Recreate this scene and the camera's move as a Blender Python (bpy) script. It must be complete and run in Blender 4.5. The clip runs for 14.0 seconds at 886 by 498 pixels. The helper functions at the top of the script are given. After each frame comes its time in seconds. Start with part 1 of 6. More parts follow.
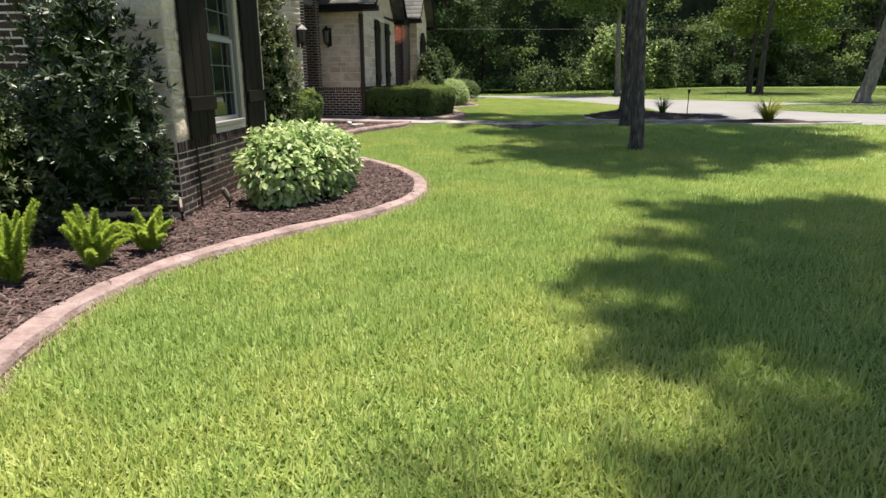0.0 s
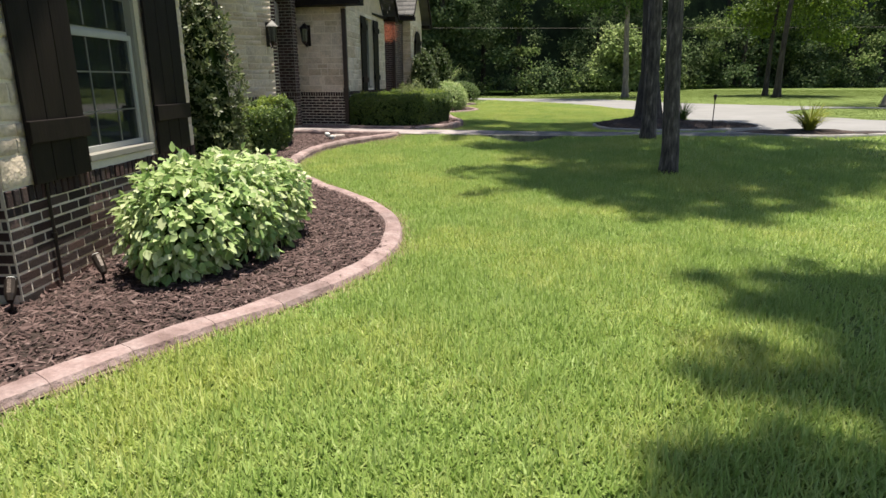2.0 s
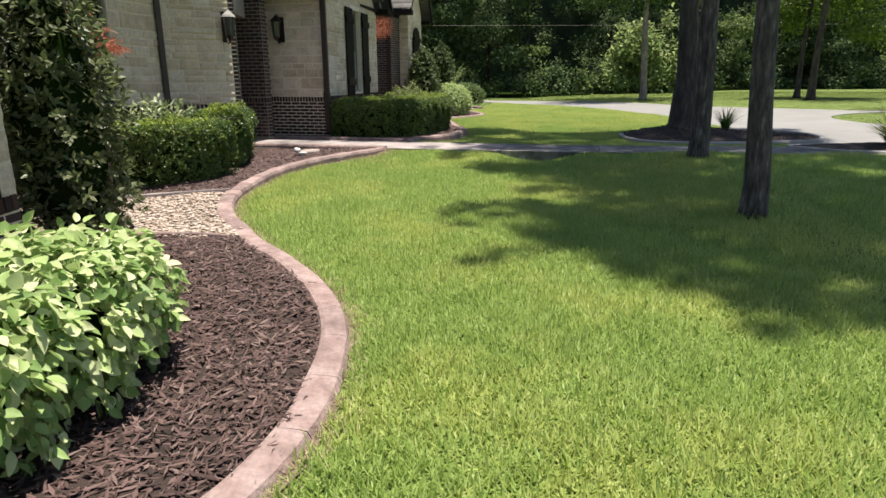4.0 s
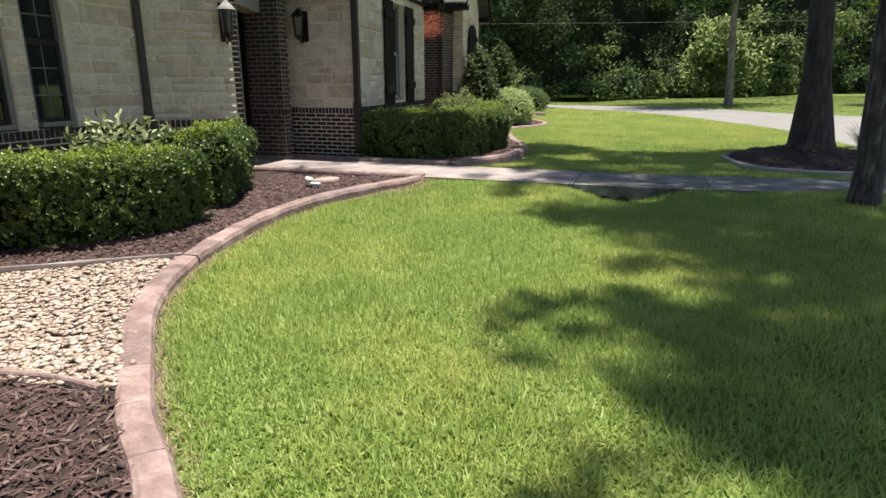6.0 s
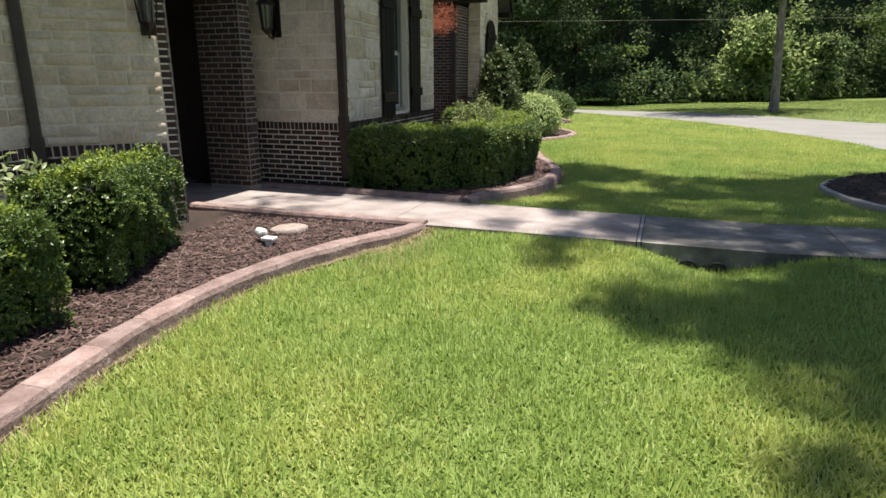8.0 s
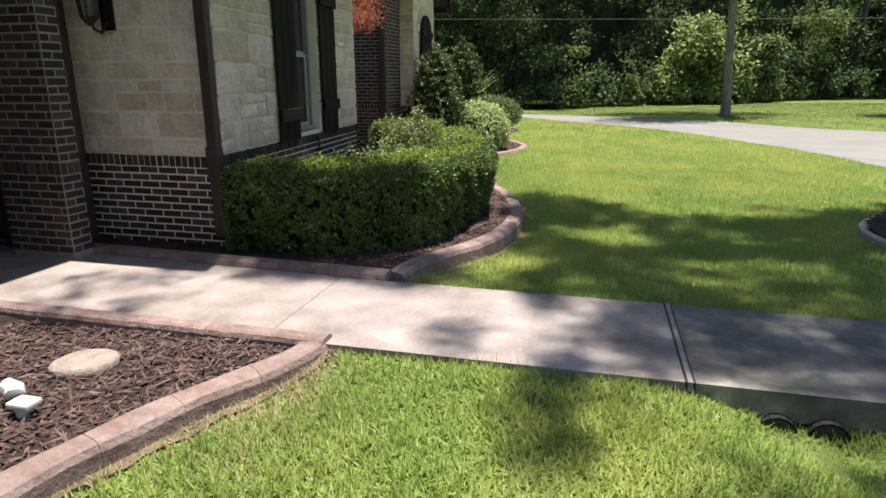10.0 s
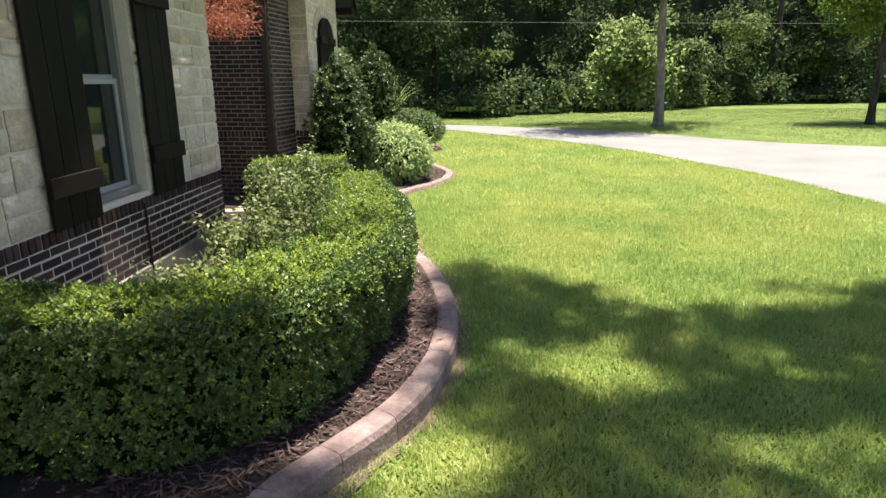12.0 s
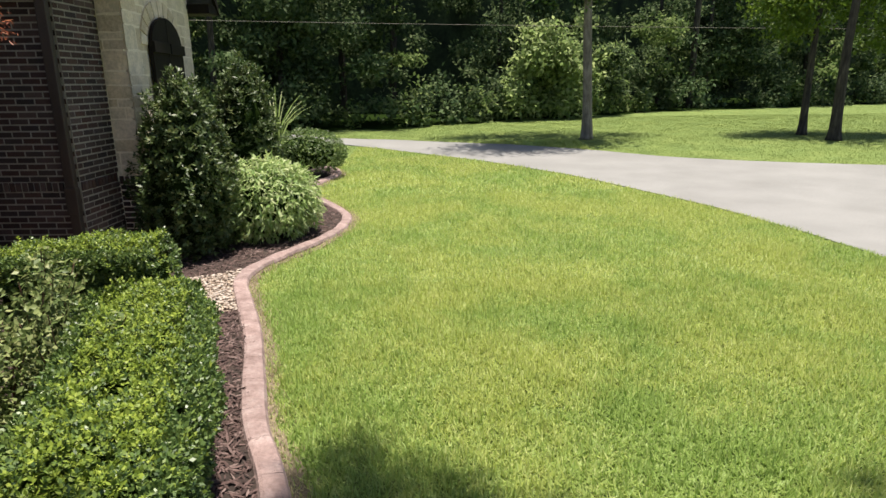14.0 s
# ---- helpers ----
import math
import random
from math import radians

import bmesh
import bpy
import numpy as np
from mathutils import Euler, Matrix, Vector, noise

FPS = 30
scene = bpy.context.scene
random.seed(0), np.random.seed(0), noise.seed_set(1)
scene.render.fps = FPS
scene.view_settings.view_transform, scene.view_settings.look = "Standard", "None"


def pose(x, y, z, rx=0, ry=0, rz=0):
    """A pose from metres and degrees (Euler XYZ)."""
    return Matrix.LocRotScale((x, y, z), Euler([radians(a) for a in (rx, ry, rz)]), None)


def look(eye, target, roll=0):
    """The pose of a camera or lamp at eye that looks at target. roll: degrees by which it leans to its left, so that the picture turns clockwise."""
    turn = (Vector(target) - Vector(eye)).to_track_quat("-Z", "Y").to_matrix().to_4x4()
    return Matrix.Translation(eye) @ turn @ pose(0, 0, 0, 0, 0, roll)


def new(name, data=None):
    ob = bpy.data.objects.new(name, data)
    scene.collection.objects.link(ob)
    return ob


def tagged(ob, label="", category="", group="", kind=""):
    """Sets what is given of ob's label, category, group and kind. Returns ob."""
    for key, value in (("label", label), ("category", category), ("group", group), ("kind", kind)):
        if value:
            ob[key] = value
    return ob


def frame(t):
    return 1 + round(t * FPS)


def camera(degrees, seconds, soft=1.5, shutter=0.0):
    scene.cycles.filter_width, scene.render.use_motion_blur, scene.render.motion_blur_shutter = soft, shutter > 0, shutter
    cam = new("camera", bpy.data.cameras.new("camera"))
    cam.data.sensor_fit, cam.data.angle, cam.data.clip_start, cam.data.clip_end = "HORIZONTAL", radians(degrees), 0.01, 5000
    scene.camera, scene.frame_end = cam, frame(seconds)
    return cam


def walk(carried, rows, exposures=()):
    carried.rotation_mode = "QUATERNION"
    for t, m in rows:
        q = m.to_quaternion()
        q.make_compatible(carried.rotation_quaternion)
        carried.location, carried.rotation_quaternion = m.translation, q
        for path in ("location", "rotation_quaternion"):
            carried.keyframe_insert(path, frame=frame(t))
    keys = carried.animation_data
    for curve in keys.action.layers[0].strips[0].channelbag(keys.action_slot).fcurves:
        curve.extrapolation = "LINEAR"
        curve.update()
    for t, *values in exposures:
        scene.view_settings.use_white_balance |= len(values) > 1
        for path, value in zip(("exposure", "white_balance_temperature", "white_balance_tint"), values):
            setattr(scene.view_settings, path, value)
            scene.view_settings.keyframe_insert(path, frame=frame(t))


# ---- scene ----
cam = camera(71.6, 14.0)
METRES, EYE, TILT, LEAN, TURN = 18.293, 1.22, 0.0, 0.0, 12.2
ROWS = [
    (0.0, 0.0, 0.0, 0.0, -0.02, -15.46, 0.06),
    (0.5, 0.0026, 0.0237, 0.0011, -0.01, -15.46, 0.05),
    (1.0, 0.0054, 0.0512, 0.0021, -0.01, -15.45, 0.06),
    (1.5, 0.008, 0.0818, 0.0034, 0.01, -15.45, 0.08),
    (2.0, 0.0103, 0.1148, 0.0049, 0.06, -15.45, 0.08),
    (2.5, 0.0124, 0.1491, 0.0054, 0.06, -15.43, 0.1),
    (3.0, 0.0146, 0.185, 0.0053, 0.06, -15.43, 0.11),
    (5.5, 0.0209, 0.3677, 0.0124, 4.03, -15.39, 0.12),
    (6.0, 0.02, 0.404, 0.0138, 6.02, -15.39, 0.09),
    (6.5, 0.0181, 0.4401, 0.015, 8.03, -15.38, 0.08),
    (7.0, 0.0149, 0.4761, 0.0161, 8.99, -15.38, 0.04),
    (7.5, 0.0111, 0.5117, 0.0172, 8.44, -15.36, 0.03),
    (10.0, -0.0012, 0.689, 0.0254, 1.64, -15.37, 0.03),
    (10.5, 0.0001, 0.7252, 0.0276, 0.11, -15.37, 0.06),
    (11.0, 0.0021, 0.7617, 0.0305, -1.88, -15.36, 0.07),
    (11.5, 0.0052, 0.798, 0.0349, -3.75, -15.33, 0.14),
    (12.0, 0.0096, 0.8344, 0.0415, -5.53, -15.32, 0.24),
    (12.5, 0.0167, 0.8717, 0.0505, -8.34, -15.33, 0.24),
    (13.0, 0.0252, 0.9107, 0.0549, -13.01, -15.3, 0.35),
    (13.5, 0.0367, 0.9492, 0.0559, -12.99, -15.3, 0.36),
    (14.0, 0.0483, 0.9901, 0.057, -12.96, -15.31, 0.4),
]
walk(cam, [(t, pose(0, 0, EYE, TILT, LEAN, TURN) @ pose(METRES * x, METRES * y, METRES * z, 90 + pitch, roll, yaw)) for t, x, y, z, yaw, pitch, roll in ROWS],
     exposures=[(0.0, 1.2, 6850, 10), (3.0, 1.1, 6850, 10), (6.5, 1.1, 6850, 10), (10.0, 1.15, 6850, 10), (11.0, 1.1, 6850, 10), (11.5, 1.1, 6850, 10), (12.0, 1.57, 6850, 10), (12.5, 1.62, 6850, 10), (13.0, 1.43, 6850, 10), (14.0, 1.1, 6850, 10)])

# ---- light ----
SUN_EL, SUN_AZ = 82.0, 45.0          # degrees above the ground; azimuth counted from +x towards +y
world = bpy.data.worlds.new("sky")
scene.world = world
world.use_nodes = True
wn = world.node_tree.nodes
sky = wn.new("ShaderNodeTexSky")
sky.sky_type = "NISHITA"
sky.sun_disc = False
sky.sun_elevation, sky.sun_rotation = radians(SUN_EL), radians(90 - SUN_AZ)
wn["Background"].inputs[1].default_value = 0.078
world.node_tree.links.new(sky.outputs[0], wn["Background"].inputs[0])
SUN = Vector((math.cos(radians(SUN_EL)) * math.cos(radians(SUN_AZ)), math.cos(radians(SUN_EL)) * math.sin(radians(SUN_AZ)), math.sin(radians(SUN_EL))))
lamp = bpy.data.lights.new("sun", "SUN")
lamp.energy, lamp.angle, lamp.color = 5.0, radians(0.7), (1.0, 0.955, 0.875)
sun = new("sun", lamp)
sun.matrix_world = look(SUN * 60, (0, 0, 0))

# ---- materials ----
def nodes_of(name):
    m = bpy.data.materials.new(name)
    m.use_nodes = True
    t = m.node_tree
    return m, t, t.nodes["Principled BSDF"], t.nodes["Material Output"]


def ramp(t, fac, cols):
    r = t.nodes.new("ShaderNodeValToRGB")
    e = r.color_ramp.elements
    while len(e) < len(cols):
        e.new(0.5)
    for i, c in enumerate(cols):
        e[i].position = i / max(1, len(cols) - 1)
        e[i].color = (*c, 1)
    t.links.new(fac, r.inputs[0])
    return r.outputs[0]


def noise_tex(t, scale, detail=4.0, rough=0.55, stretch=1.0):
    g = t.nodes.new("ShaderNodeNewGeometry")
    n = t.nodes.new("ShaderNodeTexNoise")
    n.inputs["Scale"].default_value, n.inputs["Detail"].default_value, n.inputs["Roughness"].default_value = scale, detail, rough
    if stretch == 1.0:
        t.links.new(g.outputs["Position"], n.inputs["Vector"])
    else:
        mp = t.nodes.new("ShaderNodeMapping")
        mp.inputs["Scale"].default_value = (1, 1, 1 / stretch)
        t.links.new(g.outputs["Position"], mp.inputs["Vector"])
        t.links.new(mp.outputs[0], n.inputs["Vector"])
    return n.outputs["Fac"]


def math_node(t, op, a, b):
    m = t.nodes.new("ShaderNodeMath")
    m.operation = op
    for k, v in enumerate((a, b)):
        if isinstance(v, (int, float)):
            m.inputs[k].default_value = v
        else:
            t.links.new(v, m.inputs[k])
    return m.outputs[0]


def scaled(t, col, fac):
    m = t.nodes.new("ShaderNodeVectorMath")
    m.operation = "SCALE"
    t.links.new(col, m.inputs[0])
    if isinstance(fac, (int, float)):
        m.inputs["Scale"].default_value = fac
    else:
        t.links.new(fac, m.inputs["Scale"])
    return m.outputs[0]


def surface(name, cols, rough=0.8, scale=3.0, fine=40.0, fine_amount=0.3, bump=0.3, bump_scale=60.0, vary=0.0, island=0.0, metal=0.0, spec=0.5, palette=None, stretch=1.0):
    """A rough solid surface: broad colour patches, fine grain, relief; vary and island shift whole pieces."""
    m, t, b, out = nodes_of(name)
    if palette:
        i = t.nodes.new("ShaderNodeObjectInfo")
        col = ramp(t, i.outputs["Random"], palette)
    elif island:
        g = t.nodes.new("ShaderNodeNewGeometry")
        mix = math_node(t, "ADD", math_node(t, "MULTIPLY", g.outputs["Random Per Island"], island), math_node(t, "MULTIPLY", noise_tex(t, scale, stretch=stretch), 1 - island))
        col = ramp(t, mix, cols)
    else:
        col = ramp(t, math_node(t, "ADD", math_node(t, "MULTIPLY", math_node(t, "SUBTRACT", noise_tex(t, scale, stretch=stretch), 0.5), 2.2), 0.5), cols)
    f = math_node(t, "ADD", math_node(t, "MULTIPLY", noise_tex(t, fine, 5, stretch=stretch), fine_amount * 2), 1 - fine_amount)
    if palette:
        f = math_node(t, "MULTIPLY", f, math_node(t, "ADD", math_node(t, "MULTIPLY", noise_tex(t, scale, stretch=stretch), 0.8), 0.6))
    if vary:
        i = t.nodes.new("ShaderNodeObjectInfo")
        f = math_node(t, "MULTIPLY", f, math_node(t, "ADD", math_node(t, "MULTIPLY", i.outputs["Random"], vary), 1 - vary / 2))
    t.links.new(scaled(t, col, f), b.inputs["Base Color"])
    b.inputs["Roughness"].default_value, b.inputs["Metallic"].default_value = rough, metal
    b.inputs["Specular IOR Level"].default_value = spec
    if bump:
        n = t.nodes.new("ShaderNodeBump")
        n.inputs["Strength"].default_value, n.inputs["Distance"].default_value = bump, 0.02
        t.links.new(noise_tex(t, bump_scale, 6, 0.6, stretch), n.inputs["Height"])
        t.links.new(n.outputs[0], b.inputs["Normal"])
    return m


def leaf(name, cols, rough=0.45, through_light=0.35, spec=0.4, patch=0.6):
    """Foliage: each leaf has its own tone, light shines through it."""
    m, t, b, out = nodes_of(name)
    g = t.nodes.new("ShaderNodeNewGeometry")
    mix = math_node(t, "ADD", math_node(t, "MULTIPLY", g.outputs["Random Per Island"], 0.7), math_node(t, "MULTIPLY", noise_tex(t, patch, 3), 0.3))
    col = ramp(t, mix, cols)
    t.links.new(col, b.inputs["Base Color"])
    b.inputs["Roughness"].default_value, b.inputs["Specular IOR Level"].default_value = rough, spec
    tr = t.nodes.new("ShaderNodeBsdfTranslucent")
    t.links.new(scaled(t, col, 1.25), tr.inputs[0])
    mx = t.nodes.new("ShaderNodeMixShader")
    mx.inputs[0].default_value = through_light
    t.links.new(b.outputs[0], mx.inputs[1])
    t.links.new(tr.outputs[0], mx.inputs[2])
    t.links.new(mx.outputs[0], out.inputs[0])
    return m


def turf(name, green, dry):
    """Grass blades: green ones of several tones, with drier patches and single straw blades."""
    m, t, b, out = nodes_of(name)
    g = t.nodes.new("ShaderNodeNewGeometry")
    r = g.outputs["Random Per Island"]
    broad = noise_tex(t, 0.55, 3)
    mix = math_node(t, "ADD", math_node(t, "MULTIPLY", r, 0.5), math_node(t, "MULTIPLY", noise_tex(t, 2.2, 3), 0.5))
    c1, c2 = ramp(t, mix, green), ramp(t, r, dry)
    k = math_node(t, "MULTIPLY", math_node(t, "SUBTRACT", math_node(t, "ADD", broad, math_node(t, "MULTIPLY", noise_tex(t, 5.0, 2), 0.25)), 0.6), 2.4)
    k = math_node(t, "ADD", k, math_node(t, "MULTIPLY", math_node(t, "FRACT", math_node(t, "MULTIPLY", r, 37.0), 0.0), 0.5))
    # the lawn is drier beyond the walk and at its near end
    xyz = t.nodes.new("ShaderNodeSeparateXYZ")
    t.links.new(g.outputs["Position"], xyz.inputs[0])
    north = math_node(t, "MINIMUM", math_node(t, "MAXIMUM", math_node(t, "MULTIPLY", math_node(t, "SUBTRACT", xyz.outputs[1], 17.5), 0.1), 0.0), 1.0)
    south = math_node(t, "MINIMUM", math_node(t, "MAXIMUM", math_node(t, "MULTIPLY", math_node(t, "SUBTRACT", 4.5, xyz.outputs[1]), 0.4), 0.0), 1.0)
    k = math_node(t, "ADD", k, math_node(t, "ADD", math_node(t, "MULTIPLY", north, 0.26), math_node(t, "MULTIPLY", south, 0.18)))
    k = math_node(t, "MINIMUM", math_node(t, "MAXIMUM", math_node(t, "SUBTRACT", k, 0.22), 0.0), 0.5)
    mx = t.nodes.new("ShaderNodeMix")
    mx.data_type = "RGBA"
    t.links.new(k, mx.inputs[0])
    t.links.new(c1, mx.inputs[6])
    t.links.new(c2, mx.inputs[7])
    col = mx.outputs[2]
    t.links.new(col, b.inputs["Base Color"])
    b.inputs["Roughness"].default_value, b.inputs["Specular IOR Level"].default_value = 0.55, 0.35
    tr = t.nodes.new("ShaderNodeBsdfTranslucent")
    t.links.new(scaled(t, col, 1.2), tr.inputs[0])
    ms = t.nodes.new("ShaderNodeMixShader")
    ms.inputs[0].default_value = 0.4
    t.links.new(b.outputs[0], ms.inputs[1])
    t.links.new(tr.outputs[0], ms.inputs[2])
    t.links.new(ms.outputs[0], out.inputs[0])
    return m


M = {}
M["soil"] = surface("lawn_soil", [(0.085, 0.128, 0.028), (0.112, 0.156, 0.034), (0.145, 0.185, 0.045)], 1.0, 1.3, 70, 0.5, 0.6, 90)
M["grass"] = turf("grass_blade", [(0.162, 0.25, 0.052), (0.222, 0.32, 0.075), (0.298, 0.392, 0.116), (0.42, 0.472, 0.22)], [(0.4, 0.425, 0.095), (0.5, 0.495, 0.145), (0.58, 0.55, 0.22)])
M["far_grass"] = leaf("far_grass_blade", [(0.072, 0.1, 0.021), (0.083, 0.111, 0.024), (0.096, 0.122, 0.029)], 0.9, 0.3, 0.05, 0.4)
M["straw_blade"] = leaf("straw_blade", [(0.22, 0.17, 0.1), (0.34, 0.28, 0.16), (0.46, 0.4, 0.25), (0.3, 0.32, 0.12)], 0.7, 0.3, 0.2, 2.0)
M["straw"] = surface("dry_soil", [(0.07, 0.052, 0.036), (0.13, 0.1, 0.066), (0.19, 0.155, 0.1)], 1.0, 4, 60, 0.4, 0.5, 80)
M["mulch"] = surface("mulch", [(0.012, 0.007, 0.005), (0.026, 0.015, 0.011), (0.045, 0.027, 0.02)], 0.95, 2.5, 50, 0.6, 0.9, 45)
M["chip"] = surface("bark_chip", [(0.011, 0.006, 0.005), (0.034, 0.017, 0.0145), (0.064, 0.036, 0.032), (0.1, 0.06, 0.054), (0.2, 0.145, 0.132)], 0.9, 1.5, 90, 0.3, 0.2, 90, island=0.75)
M["chip_dark"] = surface("dark_bark_chip", [(0.012, 0.009, 0.008), (0.03, 0.02, 0.016), (0.05, 0.035, 0.03)], 0.95, 1.5, 90, 0.3, 0.2, 90, island=0.75)
M["curb"] = surface("stained_concrete_curb", [(0.142, 0.092, 0.084), (0.216, 0.15, 0.14), (0.278, 0.21, 0.198)], 0.85, 7.0, 38, 0.4, 0.8, 28, vary=0.3)
M["gravel"] = surface("river_pebble", [(0.2, 0.14, 0.11), (0.31, 0.24, 0.19), (0.38, 0.31, 0.26), (0.45, 0.395, 0.35)], 0.7, 5, 60, 0.2, 0.2, 70, island=0.85)
M["gravel_bed"] = surface("pebble_bed", [(0.24, 0.18, 0.132), (0.456, 0.36, 0.276)], 0.95, 20, 60, 0.4, 0.5, 60)
M["concrete"] = surface("walk_concrete", [(0.145, 0.122, 0.116), (0.215, 0.182, 0.175), (0.265, 0.228, 0.221), (0.325, 0.287, 0.28)], 0.85, 2.6, 34, 0.3, 0.25, 110)
M["concrete_old"] = surface("weathered_concrete", [(0.1053, 0.0948, 0.0828), (0.1684, 0.1545, 0.1368), (0.2316, 0.2106, 0.1872)], 0.9, 3, 40, 0.25, 0.3, 70)
M["curb_pale"] = surface("pale_curb_concrete", [(0.22, 0.205, 0.19), (0.31, 0.295, 0.275)], 0.85, 3, 40, 0.2, 0.3, 70)
M["culvert"] = surface("culvert_concrete", [(0.17, 0.155, 0.135), (0.25, 0.23, 0.2), (0.33, 0.3, 0.27)], 0.9, 3, 40, 0.25, 0.3, 70)
M["footing"] = surface("bare_footing_concrete", [(0.13, 0.125, 0.11), (0.18, 0.17, 0.15)], 0.9, 3, 40, 0.2, 0.3, 70)
# darker walk slabs: stains and wear, with tree shade mixed into the colour
M["concrete_grey"] = surface("stained_shaded_walk_concrete", [(0.055, 0.052, 0.049), (0.09, 0.085, 0.079), (0.15, 0.141, 0.13), (0.29, 0.275, 0.255)], 0.85, 3.4, 24, 0.38, 0.25, 110)
M["concrete_mid"] = surface("worn_shaded_walk_concrete", [(0.08, 0.075, 0.071), (0.135, 0.126, 0.119), (0.205, 0.191, 0.178), (0.33, 0.31, 0.29)], 0.85, 3.2, 24, 0.38, 0.25, 110)
M["drive"] = surface("driveway_concrete", [(0.148, 0.144, 0.139), (0.173, 0.169, 0.164), (0.198, 0.193, 0.188)], 0.85, 0.7, 25, 0.14, 0.15, 80)
M["mortar"] = surface("pale_mortar", [(0.235, 0.205, 0.172), (0.32, 0.287, 0.245)], 0.95, 4, 70, 0.25, 0.4, 120)
M["brick"] = surface("dark_brick", [], 0.85, 9, 60, 0.3, 0.5, 70, palette=[(0.02, 0.011, 0.0095), (0.036, 0.016, 0.0125), (0.052, 0.021, 0.0155), (0.027, 0.0165, 0.015), (0.066, 0.031, 0.0235), (0.075, 0.045, 0.039), (0.022, 0.0125, 0.011), (0.095, 0.06, 0.052)])
M["stone"] = surface("cream_limestone", [], 0.9, 5, 30, 0.4, 1.0, 12, palette=[(0.56, 0.45, 0.34), (0.63, 0.52, 0.4), (0.67, 0.565, 0.45), (0.55, 0.45, 0.35), (0.68, 0.575, 0.465), (0.59, 0.475, 0.35), (0.5, 0.395, 0.285), (0.65, 0.55, 0.445)])
M["stone_mortar"] = surface("cream_mortar", [(0.7, 0.6, 0.485), (0.79, 0.69, 0.57)], 0.95, 4, 70, 0.2, 0.4, 100)
M["wood"] = surface("dark_stained_wood", [(0.0058, 0.0039, 0.0029), (0.0097, 0.0064, 0.0048), (0.0145, 0.01, 0.0077)], 0.65, 6, 60, 0.4, 0.12, 50, vary=0.3, spec=0.18, stretch=6.0)
M["trim"] = surface("cream_window_trim", [(0.2011, 0.1895, 0.1624), (0.2321, 0.2204, 0.1934)], 0.6, 3, 40, 0.1, 0.1, 60)
M["white"] = surface("white_vinyl", [(0.3485, 0.3432, 0.3274), (0.3907, 0.3854, 0.3696)], 0.45, 3, 30, 0.06, 0.0)
M["muntin"] = surface("grey_muntin", [(0.12, 0.115, 0.105), (0.16, 0.155, 0.14)], 0.5, 3, 30, 0.1, 0.0)
M["room"] = surface("unlit_room", [(0.02, 0.02, 0.02), (0.035, 0.033, 0.03)], 0.9, 2, 20, 0.2, 0.0)
M["metal"] = surface("bronze_metal", [(0.022, 0.016, 0.013), (0.04, 0.03, 0.024)], 0.45, 8, 60, 0.3, 0.1, 80, metal=0.6)
M["downspout"] = surface("brown_gutter_metal", [(0.035, 0.023, 0.018), (0.05, 0.034, 0.027)], 0.5, 5, 60, 0.15, 0.05, 60)
M["shingle"] = surface("roof_shingle", [(0.072, 0.068, 0.064), (0.128, 0.12, 0.112), (0.176, 0.164, 0.152)], 0.95, 6, 80, 0.3, 0.5, 60, island=0.6)
M["bark"] = surface("tree_bark", [(0.011, 0.008, 0.007), (0.029, 0.023, 0.0195), (0.052, 0.042, 0.035), (0.084, 0.07, 0.06)], 0.95, 13, 60, 0.4, 1.0, 30, stretch=5.0)
M["bark_pale"] = surface("pale_bark", [(0.09, 0.076, 0.062), (0.17, 0.147, 0.123), (0.26, 0.23, 0.193)], 0.95, 10, 45, 0.4, 0.8, 30, stretch=3.0)
# the palest tone mixes bark flakes with painted sun flecks
M["bark_mottled"] = surface("furrowed_grey_sunfleck_bark", [(0.014, 0.011, 0.009), (0.045, 0.037, 0.031), (0.09, 0.076, 0.065), (0.2, 0.175, 0.15)], 0.95, 20, 60, 0.45, 1.0, 36, stretch=4.5)
M["willow"] = leaf("willow_leaf", [(0.1, 0.15, 0.055), (0.175, 0.24, 0.085), (0.26, 0.32, 0.13), (0.35, 0.39, 0.19)], 0.6, 0.55, 0.2, 0.4)
M["cap_grey"] = surface("grey_joint_strip", [(0.15, 0.15, 0.15), (0.25, 0.25, 0.245)], 0.7, 9, 60, 0.3, 0.1, 60)
M["twig"] = surface("shrub_twig", [(0.05, 0.035, 0.022), (0.1, 0.07, 0.045)], 0.9, 8, 60, 0.3, 0.2, 60)
M["rock"] = surface("pale_pink_rock", [(0.19, 0.15, 0.133), (0.255, 0.205, 0.185), (0.31, 0.262, 0.242)], 0.85, 9, 50, 0.35, 0.9, 24)
M["plastic"] = surface("white_plastic", [(0.48, 0.48, 0.464), (0.56, 0.56, 0.544)], 0.5, 4, 40, 0.1, 0.0)
M["dark_pipe"] = surface("black_pipe", [(0.012, 0.012, 0.012), (0.02, 0.02, 0.02)], 0.7, 4, 40, 0.1, 0.0)
# older leaves kept dark for shaded sides, young ones light for sunlit tops
M["hedge"] = leaf("boxwood_leaf", [(0.024, 0.048, 0.015), (0.055, 0.095, 0.025), (0.105, 0.16, 0.036), (0.2, 0.255, 0.07)], 0.42, 0.17, 0.4, 1.6)
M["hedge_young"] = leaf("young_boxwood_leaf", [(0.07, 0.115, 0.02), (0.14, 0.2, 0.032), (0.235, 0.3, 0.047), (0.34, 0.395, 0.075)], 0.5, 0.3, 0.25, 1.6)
# near-black green: deep shade inside the shrubs and under the woods, as colour
M["deep_shade"] = surface("deep_shade", [(0.008, 0.016, 0.004), (0.016, 0.028, 0.007)], 1.0, 6, 40, 0.4, 0.0, spec=0.0)
